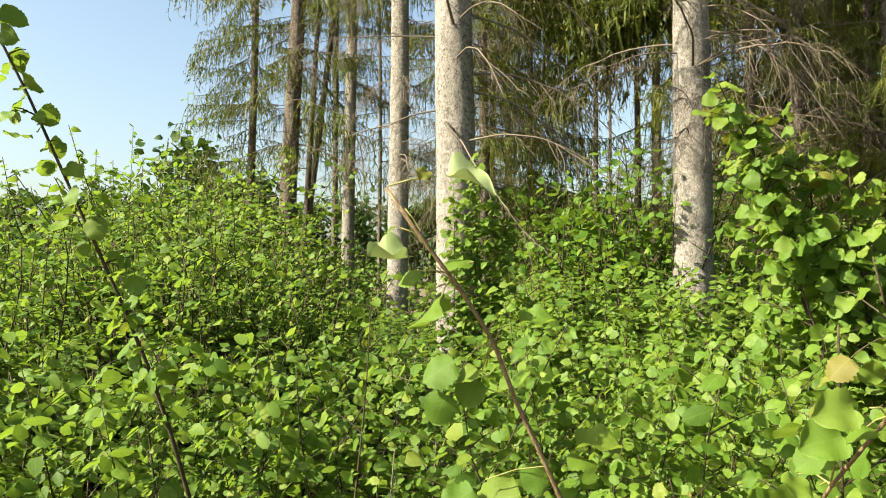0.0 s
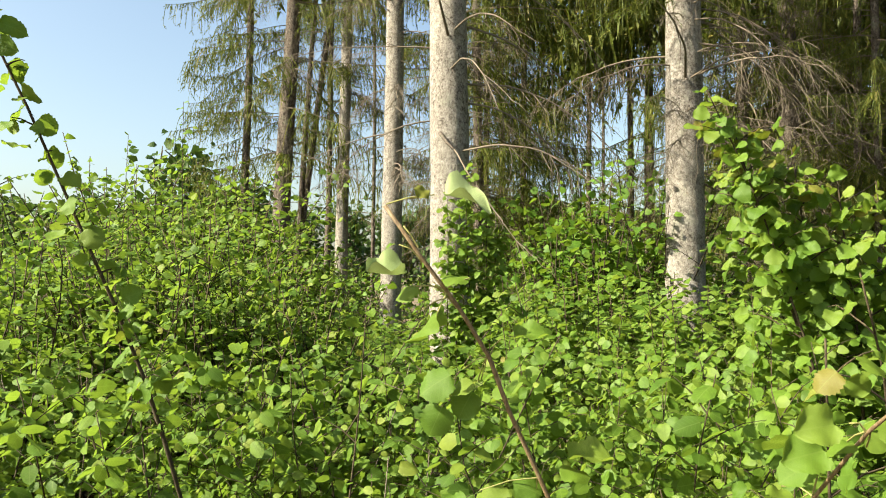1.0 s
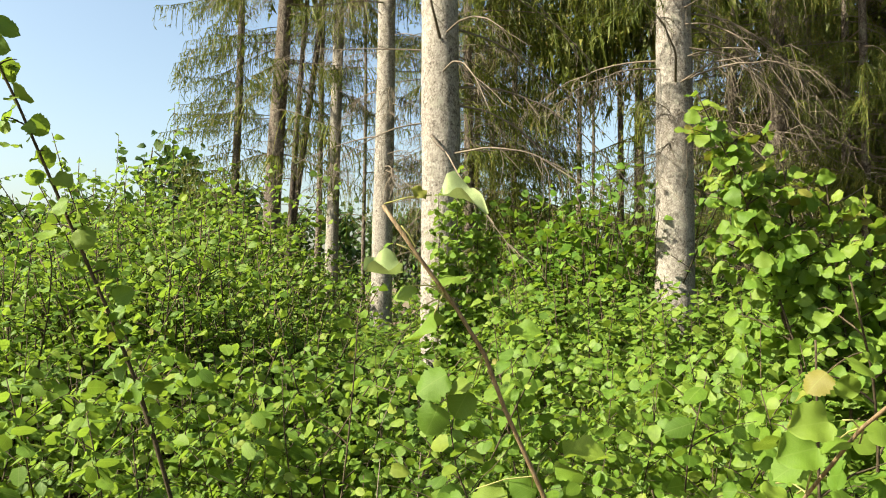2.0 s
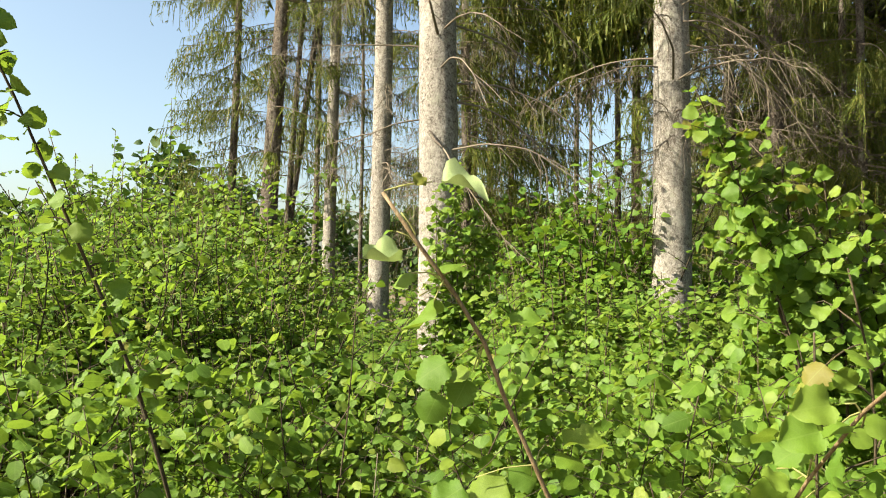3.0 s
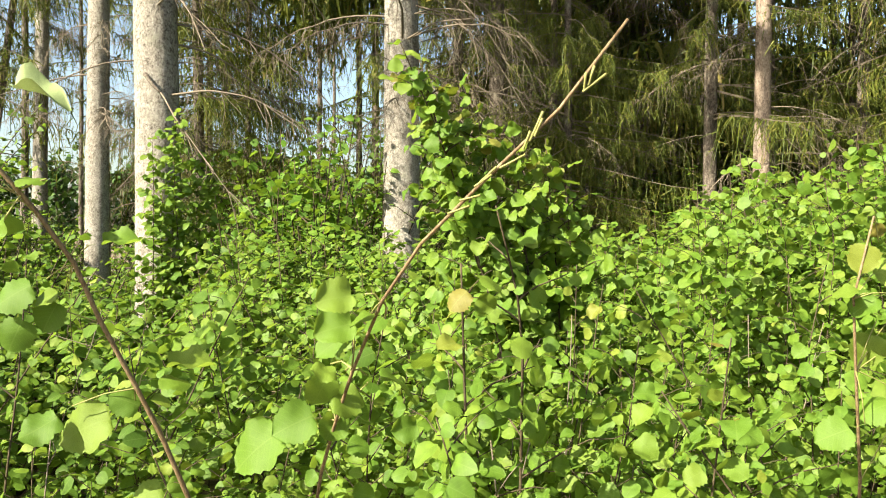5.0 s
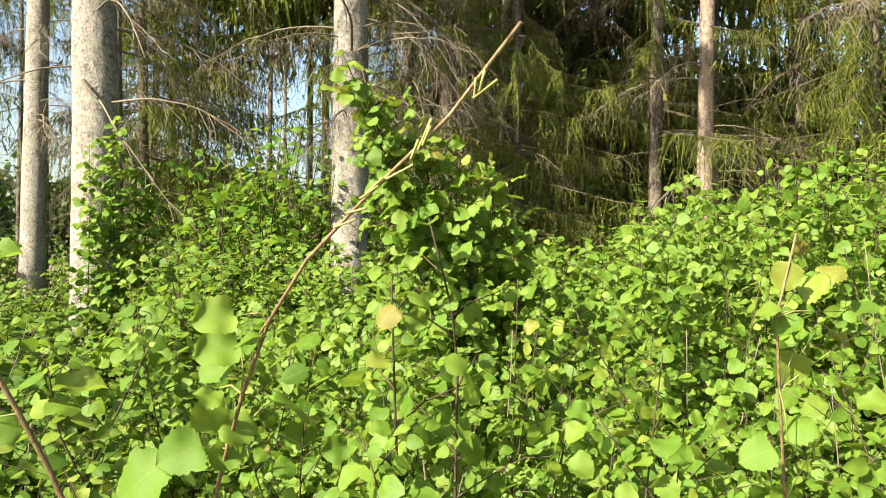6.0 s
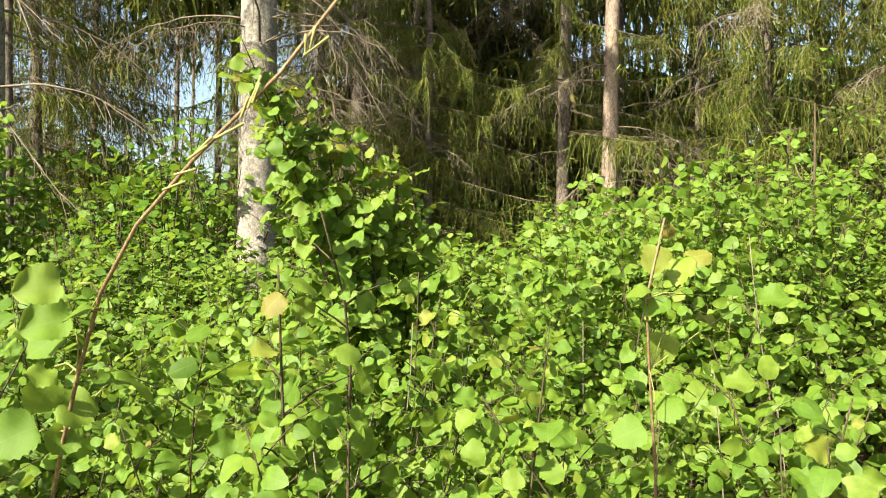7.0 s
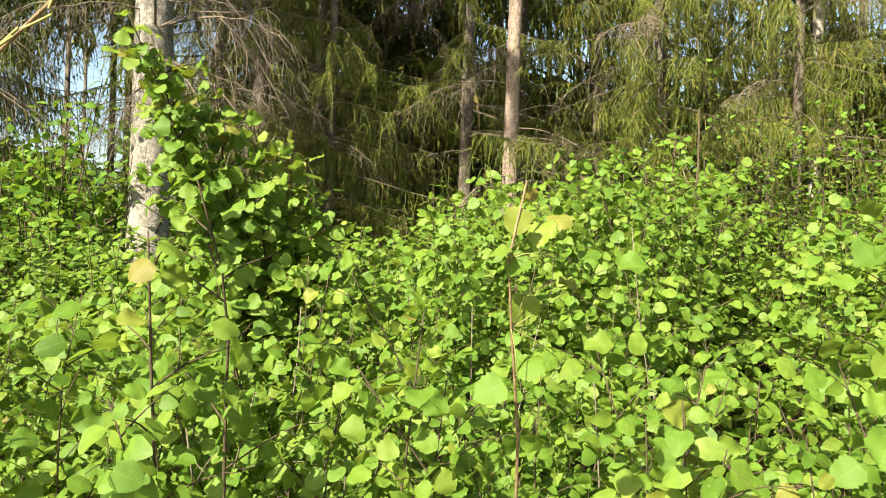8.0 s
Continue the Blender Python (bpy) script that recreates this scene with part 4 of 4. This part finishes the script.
for i, (x, y, h) in enumerate([(1.2, 1.15, 1.36), (1.5, 0.95, 1.25), (1.75, 1.45, 1.42), (0.72, 1.75, 1.18), (1.4, 1.9, 1.40), (1.95, 1.0, 1.2), (1.35, 0.55, 1.15),
                               (2.0, 1.75, 1.5), (0.35, 1.9, 1.05), (2.3, 0.7, 1.0), (1.75, 0.45, 1.15), (0.9, 2.1, 1.22), (1.6, 2.3, 1.45), (1.0, 0.95, 1.05), (-0.1, 2.0, 0.95), (-0.5, 1.95, 0.9)]):
    q = np.random.default_rng(520 + i)
    near_sapling(520 + i, [(x, y, 0), (x + q.normal(0, 0.05), y + q.normal(0, 0.05), h * 0.5), (x + q.normal(0, 0.16), y + q.normal(0, 0.16), h)], 0.0052, 9, 0.36, 0.044, 0.030, 0.25)


for i, (x, y, h) in enumerate([(-0.95, 2.5, 1.50), (-0.5, 2.75, 1.45), (-0.2, 2.4, 1.52), (-0.35, 3.1, 1.55), (0.15, 2.6, 1.42), (-1.35, 2.9, 1.58), (-0.7, 3.3, 1.5), (0.42, 2.9, 1.48), (-1.1, 3.4, 1.6)]):
    q = np.random.default_rng(560 + i)
    near_sapling(560 + i, [(x, y, 0), (x + q.normal(0, 0.05), y + q.normal(0, 0.05), h * 0.5), (x + q.normal(0, 0.22), y + q.normal(0, 0.12), h)], 0.0062, 6, 0.26, 0.043, 0.042, 0.4, SMALL,
                 label="thin dark-stemmed sapling with sparse green leaves in the thicket")
near_sapling(545, [(1.98, 0.40, 0), (1.95, 0.44, 0.8), (1.92, 0.46, 1.25), (1.90, 0.46, 1.62)], 0.0055, 12, 0.26, 0.056, 0.03, 0.4)


def set_leaf(t, base, along, normal, size, mat, shapes=None):
    """One leaf with its stalk, at a place of its own on a plant."""
    base = np.array([base], float) - np.array(t.location)
    leaf_objects(t, base, np.array([along], float), np.array([normal], float), np.array([size]), mat, np.random.default_rng(int(size * 1e5) % 97), shapes)


def bare_shoot(name, label, path, r0, r1, bark):
    t = thing(name, label, "sapling", "saplings close by")
    base = np.array(path[0], float)
    t.location = base
    line = smooth_path(path, 26) - base
    part("stem", mesh("stem", *tube(line, np.linspace(r0, r1, 26), 10), bark), t)
    return t


def hang_leaves(t, rows, turn=0.0, lift=0.2, scale=0.84):
    """Leaves by their middle, length, lie and tilt, each with a stalk from the nearest place on the stem."""
    stem = np.array([v.co for v in t.children[0].data.vertices]) + np.array(t.location)
    for x, y, z, size, lie, tilt, mat in rows:
        tilt, size = tilt + lift * (90 - tilt), size * scale
        side = np.array([math.cos(turn), math.sin(turn), 0])
        along = side * math.cos(radians(lie)) + np.array([0, -0.12, math.sin(radians(lie))])
        base = np.array([x, y, z]) - unit(along) * size
        set_leaf(t, base, along, np.array([side[1], -side[0], 0]) * math.cos(radians(tilt)) + side * 0.1 + np.array([0, 0, math.sin(radians(tilt))]), size, mat, CURLED if mat is PALE else None)
        near = stem[np.linalg.norm(stem - base - [0, 0, -0.006], axis=1).argmin()]
        if np.linalg.norm(near - base) > 0.004:
            line = np.array([near, (near + base) / 2 + [0, 0, 0.003], base + unit(along) * 0.003]) - np.array(t.location)
            part("leaf_stalk", mesh("leaf_stalk", *tube(line, [0.0009, 0.0007, 0.0007], 6), SHOOT), t, "yellow-green leaf stalk")


# the nearest aspen shoot with curled pale leaves
shoot = bare_shoot("aspen_shoot", "leaning aspen shoot with a few large pale curled leaves",
                   [(0.44, 0.86, 0), (0.40, 0.83, 0.6), (0.32, 0.80, 1.05), (0.21, 0.77, 1.35), (0.18, 0.76, 1.41), (0.15, 0.75, 1.47), (0.14, 0.74, 1.52), (0.12, 0.73, 1.56), (0.08, 0.72, 1.60), (0.05, 0.70, 1.65), (0.02, 0.70, 1.69)],
                   0.0050, 0.0022, TWIG_BARK)
hang_leaves(shoot, [
(0.108, 0.700, 1.702, 0.055, 4, 56, PALE),
    (0.059, 0.700, 1.704, 0.021, 170, 30, YOUNG),
    (0.022, 0.714, 1.613, 0.048, 192, 62, PALE),
    (0.042, 0.720, 1.598, 0.033, 200, 60, ASPEN),
    (0.096, 0.714, 1.614, 0.033, 15, 65, ASPEN),
    (0.024, 0.701, 1.648, 0.017, 180, 80, ASPEN),
    (0.073, 0.745, 1.494, 0.047, 205, 35, ASPEN),
    (0.107, 0.750, 1.468, 0.039, 240, 20, ASPEN),
    (0.104, 0.746, 1.489, 0.031, 200, 60, ASPEN),
    (0.074, 0.754, 1.449, 0.042, 245, 10, ASPEN),
    (0.180, 0.732, 1.550, 0.043, 10, 60, ASPEN),
    (0.251, 0.760, 1.410, 0.059, 5, 72, ASPEN),
    (0.233, 0.763, 1.392, 0.040, 0, 70, ASPEN),
    (0.181, 0.767, 1.371, 0.040, 150, 25, ASPEN),
    (0.138, 0.771, 1.345, 0.065, 190, 25, ASPEN),
    (0.094, 0.771, 1.344, 0.050, 215, 50, ASPEN),
    (0.202, 0.780, 1.260, 0.040, 195, 40, ASPEN),
    (0.202, 0.785, 1.214, 0.045, 180, 30, ASPEN),
])
set_leaf(shoot, (0.076, 0.715, 1.596), (-0.25, 0.0, -1.0), (0.95, -0.1, 0.1), 0.040, ASPEN, CURLED)

for base, tip_at in [((0.085, 0.72, 1.60), (0.052, 0.71, 1.603)), ((0.085, 0.72, 1.60), (0.112, 0.71, 1.612)), ((0.092, 0.722, 1.592), (0.06, 0.71, 1.578)), ((0.088, 0.72, 1.597), (0.075, 0.70, 1.57)), ((0.056, 0.704, 1.645), (0.040, 0.70, 1.668))]:
    a, b = np.array(base), np.array(tip_at)
    part("leaf_stalk", mesh("leaf_stalk", *tube(np.array([a, (a + b) / 2 + [0, 0, 0.002], b]) - np.array(shoot.location), [0.0010, 0.0008, 0.0009], 6), SHOOT), shoot, "yellow-green leaf stalk")

# the bowed shoot with a bare tip, close to the eye
bow = bare_shoot("bowed_aspen_shoot", "bowed reddish brown aspen shoot with a bare budding tip",
                 [(0.38, 0.80, 0), (0.37, 0.74, 0.7), (0.363, 0.66, 1.15), (0.363, 0.618, 1.261), (0.368, 0.578, 1.342), (0.379, 0.516, 1.420), (0.382, 0.465, 1.476), (0.390, 0.428, 1.509), (0.399, 0.391, 1.545), (0.414, 0.362, 1.567), (0.427, 0.334, 1.588), (0.452, 0.309, 1.612), (0.464, 0.294, 1.631), (0.483, 0.280, 1.649), (0.492, 0.276, 1.665), (0.500, 0.272, 1.679), (0.507, 0.269, 1.693)],
                 0.0033, 0.0011, TWIG_BARK)
hang_leaves(bow, [
    (0.349, 0.432, 1.506, 0.036, 185, 35, ASPEN),
    (0.378, 0.449, 1.491, 0.026, 170, 86, ASPEN),
    (0.355, 0.463, 1.479, 0.040, 190, 40, ASPEN),
    (0.355, 0.479, 1.463, 0.032, 200, 55, ASPEN),
    (0.354, 0.505, 1.435, 0.029, 180, 60, ASPEN),
    (0.356, 0.521, 1.416, 0.035, 250, 15, ASPEN),
    (0.379, 0.530, 1.403, 0.038, 215, 25, ASPEN),
    (0.372, 0.552, 1.375, 0.034, 240, 20, ASPEN),
    (0.335, 0.550, 1.382, 0.047, 195, 40, ASPEN),
    (0.422, 0.507, 1.427, 0.039, -5, 82, ASPEN),
    (0.304, 0.571, 1.360, 0.059, 200, 55, ASPEN),
], lift=-0.1, scale=0.8)
for base, tip in [((0.427, 0.334, 1.588), (0.441, 0.320, 1.600)), ((0.430, 0.331, 1.591), (0.443, 0.318, 1.606)), ((0.440, 0.320, 1.600), (0.461, 0.303, 1.613)),
                  ((0.452, 0.309, 1.612), (0.457, 0.302, 1.630)), ((0.455, 0.305, 1.617), (0.464, 0.293, 1.646)), ((0.457, 0.302, 1.620), (0.461, 0.292, 1.637)),
                  ((0.482, 0.281, 1.648), (0.480, 0.274, 1.664)), ((0.484, 0.279, 1.651), (0.486, 0.271, 1.669)), ((0.481, 0.281, 1.647), (0.501, 0.270, 1.664)),
                  ((0.421, 0.346, 1.579), (0.438, 0.330, 1.584)), ((0.416, 0.357, 1.570), (0.434, 0.338, 1.578))]:
    a = np.array(base)
    b = a + (np.array(tip) - a) * 0.65
    me = mesh("leaf_stalk", *tube(np.array([a, (a + b) / 2, b]) - np.array(bow.location), [0.0009, 0.0008, 0.0010], 6), SHOOT)
    part("leaf_stalk", me, bow, "yellow-green leafless stalk")

# saplings with young reddish leaves
near_sapling(601, [(1.68, 0.86, 0), (1.66, 0.78, 0.9), (1.63, 0.70, 1.15), (1.62, 0.66, 1.28)], 0.006, 4, 0.14, 0.05, 0.055, 0.7, YOUNG,
             label="young aspen sapling with yellowish and reddish new leaves")
tip = thing("aspen_shoot", "young aspen shoot with copper-tinted new leaves", "sapling", "saplings close by")
tip.location = (1.10, 0.62, 0)
part("stem", mesh("stem", *tube(np.array([(0.12, 0.18, 0), (0.10, 0.13, 0.6), (0.105, 0.10, 0.95), (0.07, 0.06, 1.2), (0.01, 0.015, 1.37), (-0.012, 0.0, 1.47), (0, -0.02, 1.58)]), [0.0034, 0.003, 0.0027, 0.0024, 0.002, 0.0017, 0.0012], 8), TWIG_BARK), tip)
hang_leaves(tip, [
    (1.093, 0.610, 1.523, 0.045, 250, 30, YOUNG),
    (1.144, 0.610, 1.509, 0.050, 20, 35, YOUNG),
    (1.176, 0.610, 1.530, 0.042, 25, 40, YOUNG),
    (1.118, 0.610, 1.562, 0.023, 100, 10, YOUNG),
    (1.232, 0.640, 1.429, 0.044, -20, 70, YOUNG),
    (1.066, 0.610, 1.484, 0.034, 170, 60, ASPEN),
    (1.095, 0.610, 1.461, 0.043, 210, 40, ASPEN),
    (1.343, 0.610, 1.464, 0.058, 10, 45, ASPEN),
    (1.244, 0.610, 1.480, 0.041, 15, 60, ASPEN),
    (1.136, 0.640, 1.395, 0.054, 250, 25, ASPEN),
    (1.302, 0.640, 1.337, 0.058, 10, 45, ASPEN),
    (1.150, 0.640, 1.315, 0.055, 195, 50, ASPEN),
    (1.075, 0.640, 1.284, 0.056, 200, 30, ASPEN),
], turn=-0.6)

# a bare dead pole between the saplings
pole = thing("dead_sapling", "bare grey dead sapling standing between green shrubs", "sapling")
pole.location = (5.07, 3.2, 0)
part("stem", mesh("stem", *tube(np.array([(0, 0, -0.05), (0.01, -0.02, 1.06), (0.05, -0.06, 1.75), (0.04, -0.06, 2.56)]), [0.013, 0.011, 0.009, 0.006], 8), STEM), pole)


def own_branch(tree, path, r0, side_twigs, seed, label):
    """A dead branch of a given sweep, as part of a spruce."""
    q = np.random.default_rng(seed)
    line = smooth_path(np.array(path, float) - np.array(tree.location), 16)
    wood = [tube(line, np.linspace(r0, r0 * 0.25, 16), 6)]
    for i in range(side_twigs):
        a = line[q.integers(4, 15)]
        ln = q.uniform(0.2, 0.6)
        out = np.array([q.uniform(-0.1, 0.7), q.normal(0, 0.4), -q.uniform(0.3, 0.9)]) * ln
        w = np.linspace(0, 1, 6)[:, None]
        wood.append(tube(a + out * w + np.array([0.15, 0, -0.12]) * ln * w * (w - 1) * -1.5 + q.normal(0, 0.01, (6, 3)) * w, 0.004 * np.linspace(1, 0.35, 6), 3))
    part("dead_branch", mesh("dead_branch", *joined(wood), DEAD), tree, label)


own_branch(front, [(0.24, 5.98, 2.62), (0.50, 5.79, 2.64), (0.79, 5.69, 2.59), (1.03, 5.60, 2.46), (1.29, 5.50, 2.28)], 0.009, 12, 1, "long bleached dead branch")
own_branch(front, [(0.10, 5.93, 2.68), (0.17, 5.75, 2.60), (0.27, 5.59, 2.38), (0.39, 5.50, 2.20), (0.55, 5.40, 1.95), (0.70, 5.31, 1.74)], 0.009, 18, 2, "drooping bleached dead branch")
stub = smooth_path(np.array([(0.06, 5.97, 2.76), (0.10, 5.86, 2.68), (0.16, 5.76, 2.60)]) - np.array(front.location), 8)
part("branch_stub", mesh("branch_stub", *tube(stub, np.linspace(0.020, 0.008, 8), 8), BARK_DARK_SHADED), front, "dark broken branch stub")
own_branch(front, [(0.12, 5.94, 3.55), (0.05, 5.7, 3.75), (-0.02, 5.5, 4.1)], 0.014, 3, 3, "dark dead branch stub")
own_branch(second, [(2.5, 7.26, 3.55), (2.7, 6.95, 3.66), (2.81, 6.88, 3.66), (3.01, 6.69, 3.65), (3.3, 6.5, 3.72)], 0.011, 10, 4, "long bleached dead branch")
own_branch(second, [(2.44, 7.25, 3.55), (2.35, 6.95, 3.75), (2.15, 6.7, 3.95), (1.9, 6.5, 4.1)], 0.014, 4, 5, "dark dead branch")
own_branch(second, [(2.6, 7.3, 3.9), (2.9, 7.0, 3.75), (3.2, 6.8, 3.3), (3.5, 6.7, 2.95)], 0.010, 14, 6, "drooping bleached dead branch")


def dead_sweeps(tree, radius, count, low, high, facing, seed):
    """Long arching dead branches with fine hanging twigs round one side of a trunk."""
    q = np.random.default_rng(seed)
    x, y, _ = tree.location
    for i in range(count):
        b = radians(facing + q.uniform(-60, 60))
        way, z, ln = np.array([math.sin(b), math.cos(b)]), q.uniform(low, high), q.uniform(0.9, 1.7)
        rise, fall = q.uniform(-0.05, 0.3), q.uniform(0.3, 1.1)
        path = [(*(np.array([x, y]) + way * (radius * 0.8 + ln * k)), z + rise * k * ln - fall * k * k * ln) for k in (0, 0.25, 0.5, 0.75, 1.0)]
        own_branch(tree, path, q.uniform(0.006, 0.010), int(q.integers(6, 15)), seed * 50 + i, "arching bleached dead branch")


dead_sweeps(front, 0.16, 7, 3.0, 4.4, 110, 11)
dead_sweeps(second, 0.18, 11, 2.4, 4.4, 125, 12)
dead_sweeps(third, 0.08, 8, 2.2, 4.4, 160, 13)
dead_sweeps(fourth, 0.12, 10, 2.0, 4.4, 150, 14)
for k, (z, ln, b) in enumerate([(3.15, 1.1, 100), (3.45, 0.9, 80), (2.55, 0.6, 95), (3.75, 1.3, 105), (2.3, 0.45, 110), (3.6, 1.0, -80)]):
    way = np.array([math.sin(radians(b)), math.cos(radians(b))])
    own_branch(slim_spruce, [(6.29 + way[0] * (0.07 + ln * u), 6.50 + way[1] * (0.07 + ln * u), z + 0.12 * ln * math.sin(u * 3)) for u in (0, 0.3, 0.6, 1.0)], 0.007, 4, 70 + k, "thin bare side branch")


# ---- litter on the bare patch ----
r = np.random.default_rng(77)
n = 1800
d, b = r.uniform(3.4, 8.2, n), np.radians(r.uniform(52, 70, n))
at = np.c_[0.37 + d * np.sin(b), -0.18 + d * np.cos(b), r.uniform(0.0, 0.10, n)]
al = r.normal(0, 1, (n, 3)) * [1, 1, 0.25]
nr = np.array([0, 0, 1.0]) + r.normal(0, 0.35, (n, 3))
tagged(new("leaf_litter", leaf_cloud("leaf_litter", COARSE, at, al, nr, 0.06 * r.uniform(0.6, 1.3, n), LITTER_LEAF, r)), "dry brown fallen leaves on the bare forest floor", "leaf litter", kind="stuff")


# ---- bare dead stems among the green ----
def dead_sapling(seed, x, y, h, lean):
    q = np.random.default_rng(seed)
    t = thing("dead_sapling", "thin bare tan sapling standing dead in the thicket", "sapling", "dead saplings in the thicket")
    t.location = (x, y, -0.02)
    k = np.linspace(0, 1, 9)
    az = q.uniform(0, 6.28)
    line = np.c_[lean * h * k * math.cos(az), lean * h * k * math.sin(az), h * k] + np.cumsum(q.normal(0, 0.008, (9, 3)), axis=0) * k[:, None]
    part("stem", mesh("stem", *tube(line, np.linspace(0.0048, 0.0016, 9), 5), DEAD), t)
    for i in range(3):
        a = line[q.integers(4, 8)]
        v = np.array([q.normal(0, 0.5), q.normal(0, 0.5), q.uniform(0.2, 0.8)]) * q.uniform(0.12, 0.3)
        part("twig", mesh("twig", *tube(np.array([a, a + v * 0.5 + q.normal(0, 0.01, 3), a + v]), [0.002, 0.0016, 0.001], 4), DEAD), t)


r = np.random.default_rng(88)
for i in range(30):
    b, d = radians(r.uniform(-30, 66)), r.uniform(1.9, 4.6)
    x, y = 0.2 + d * math.sin(b), -0.1 + d * math.cos(b)
    dead_sapling(900 + i, x, y, thicket_height(x, y) * r.uniform(0.75, 1.12), r.uniform(0.05, 0.45))
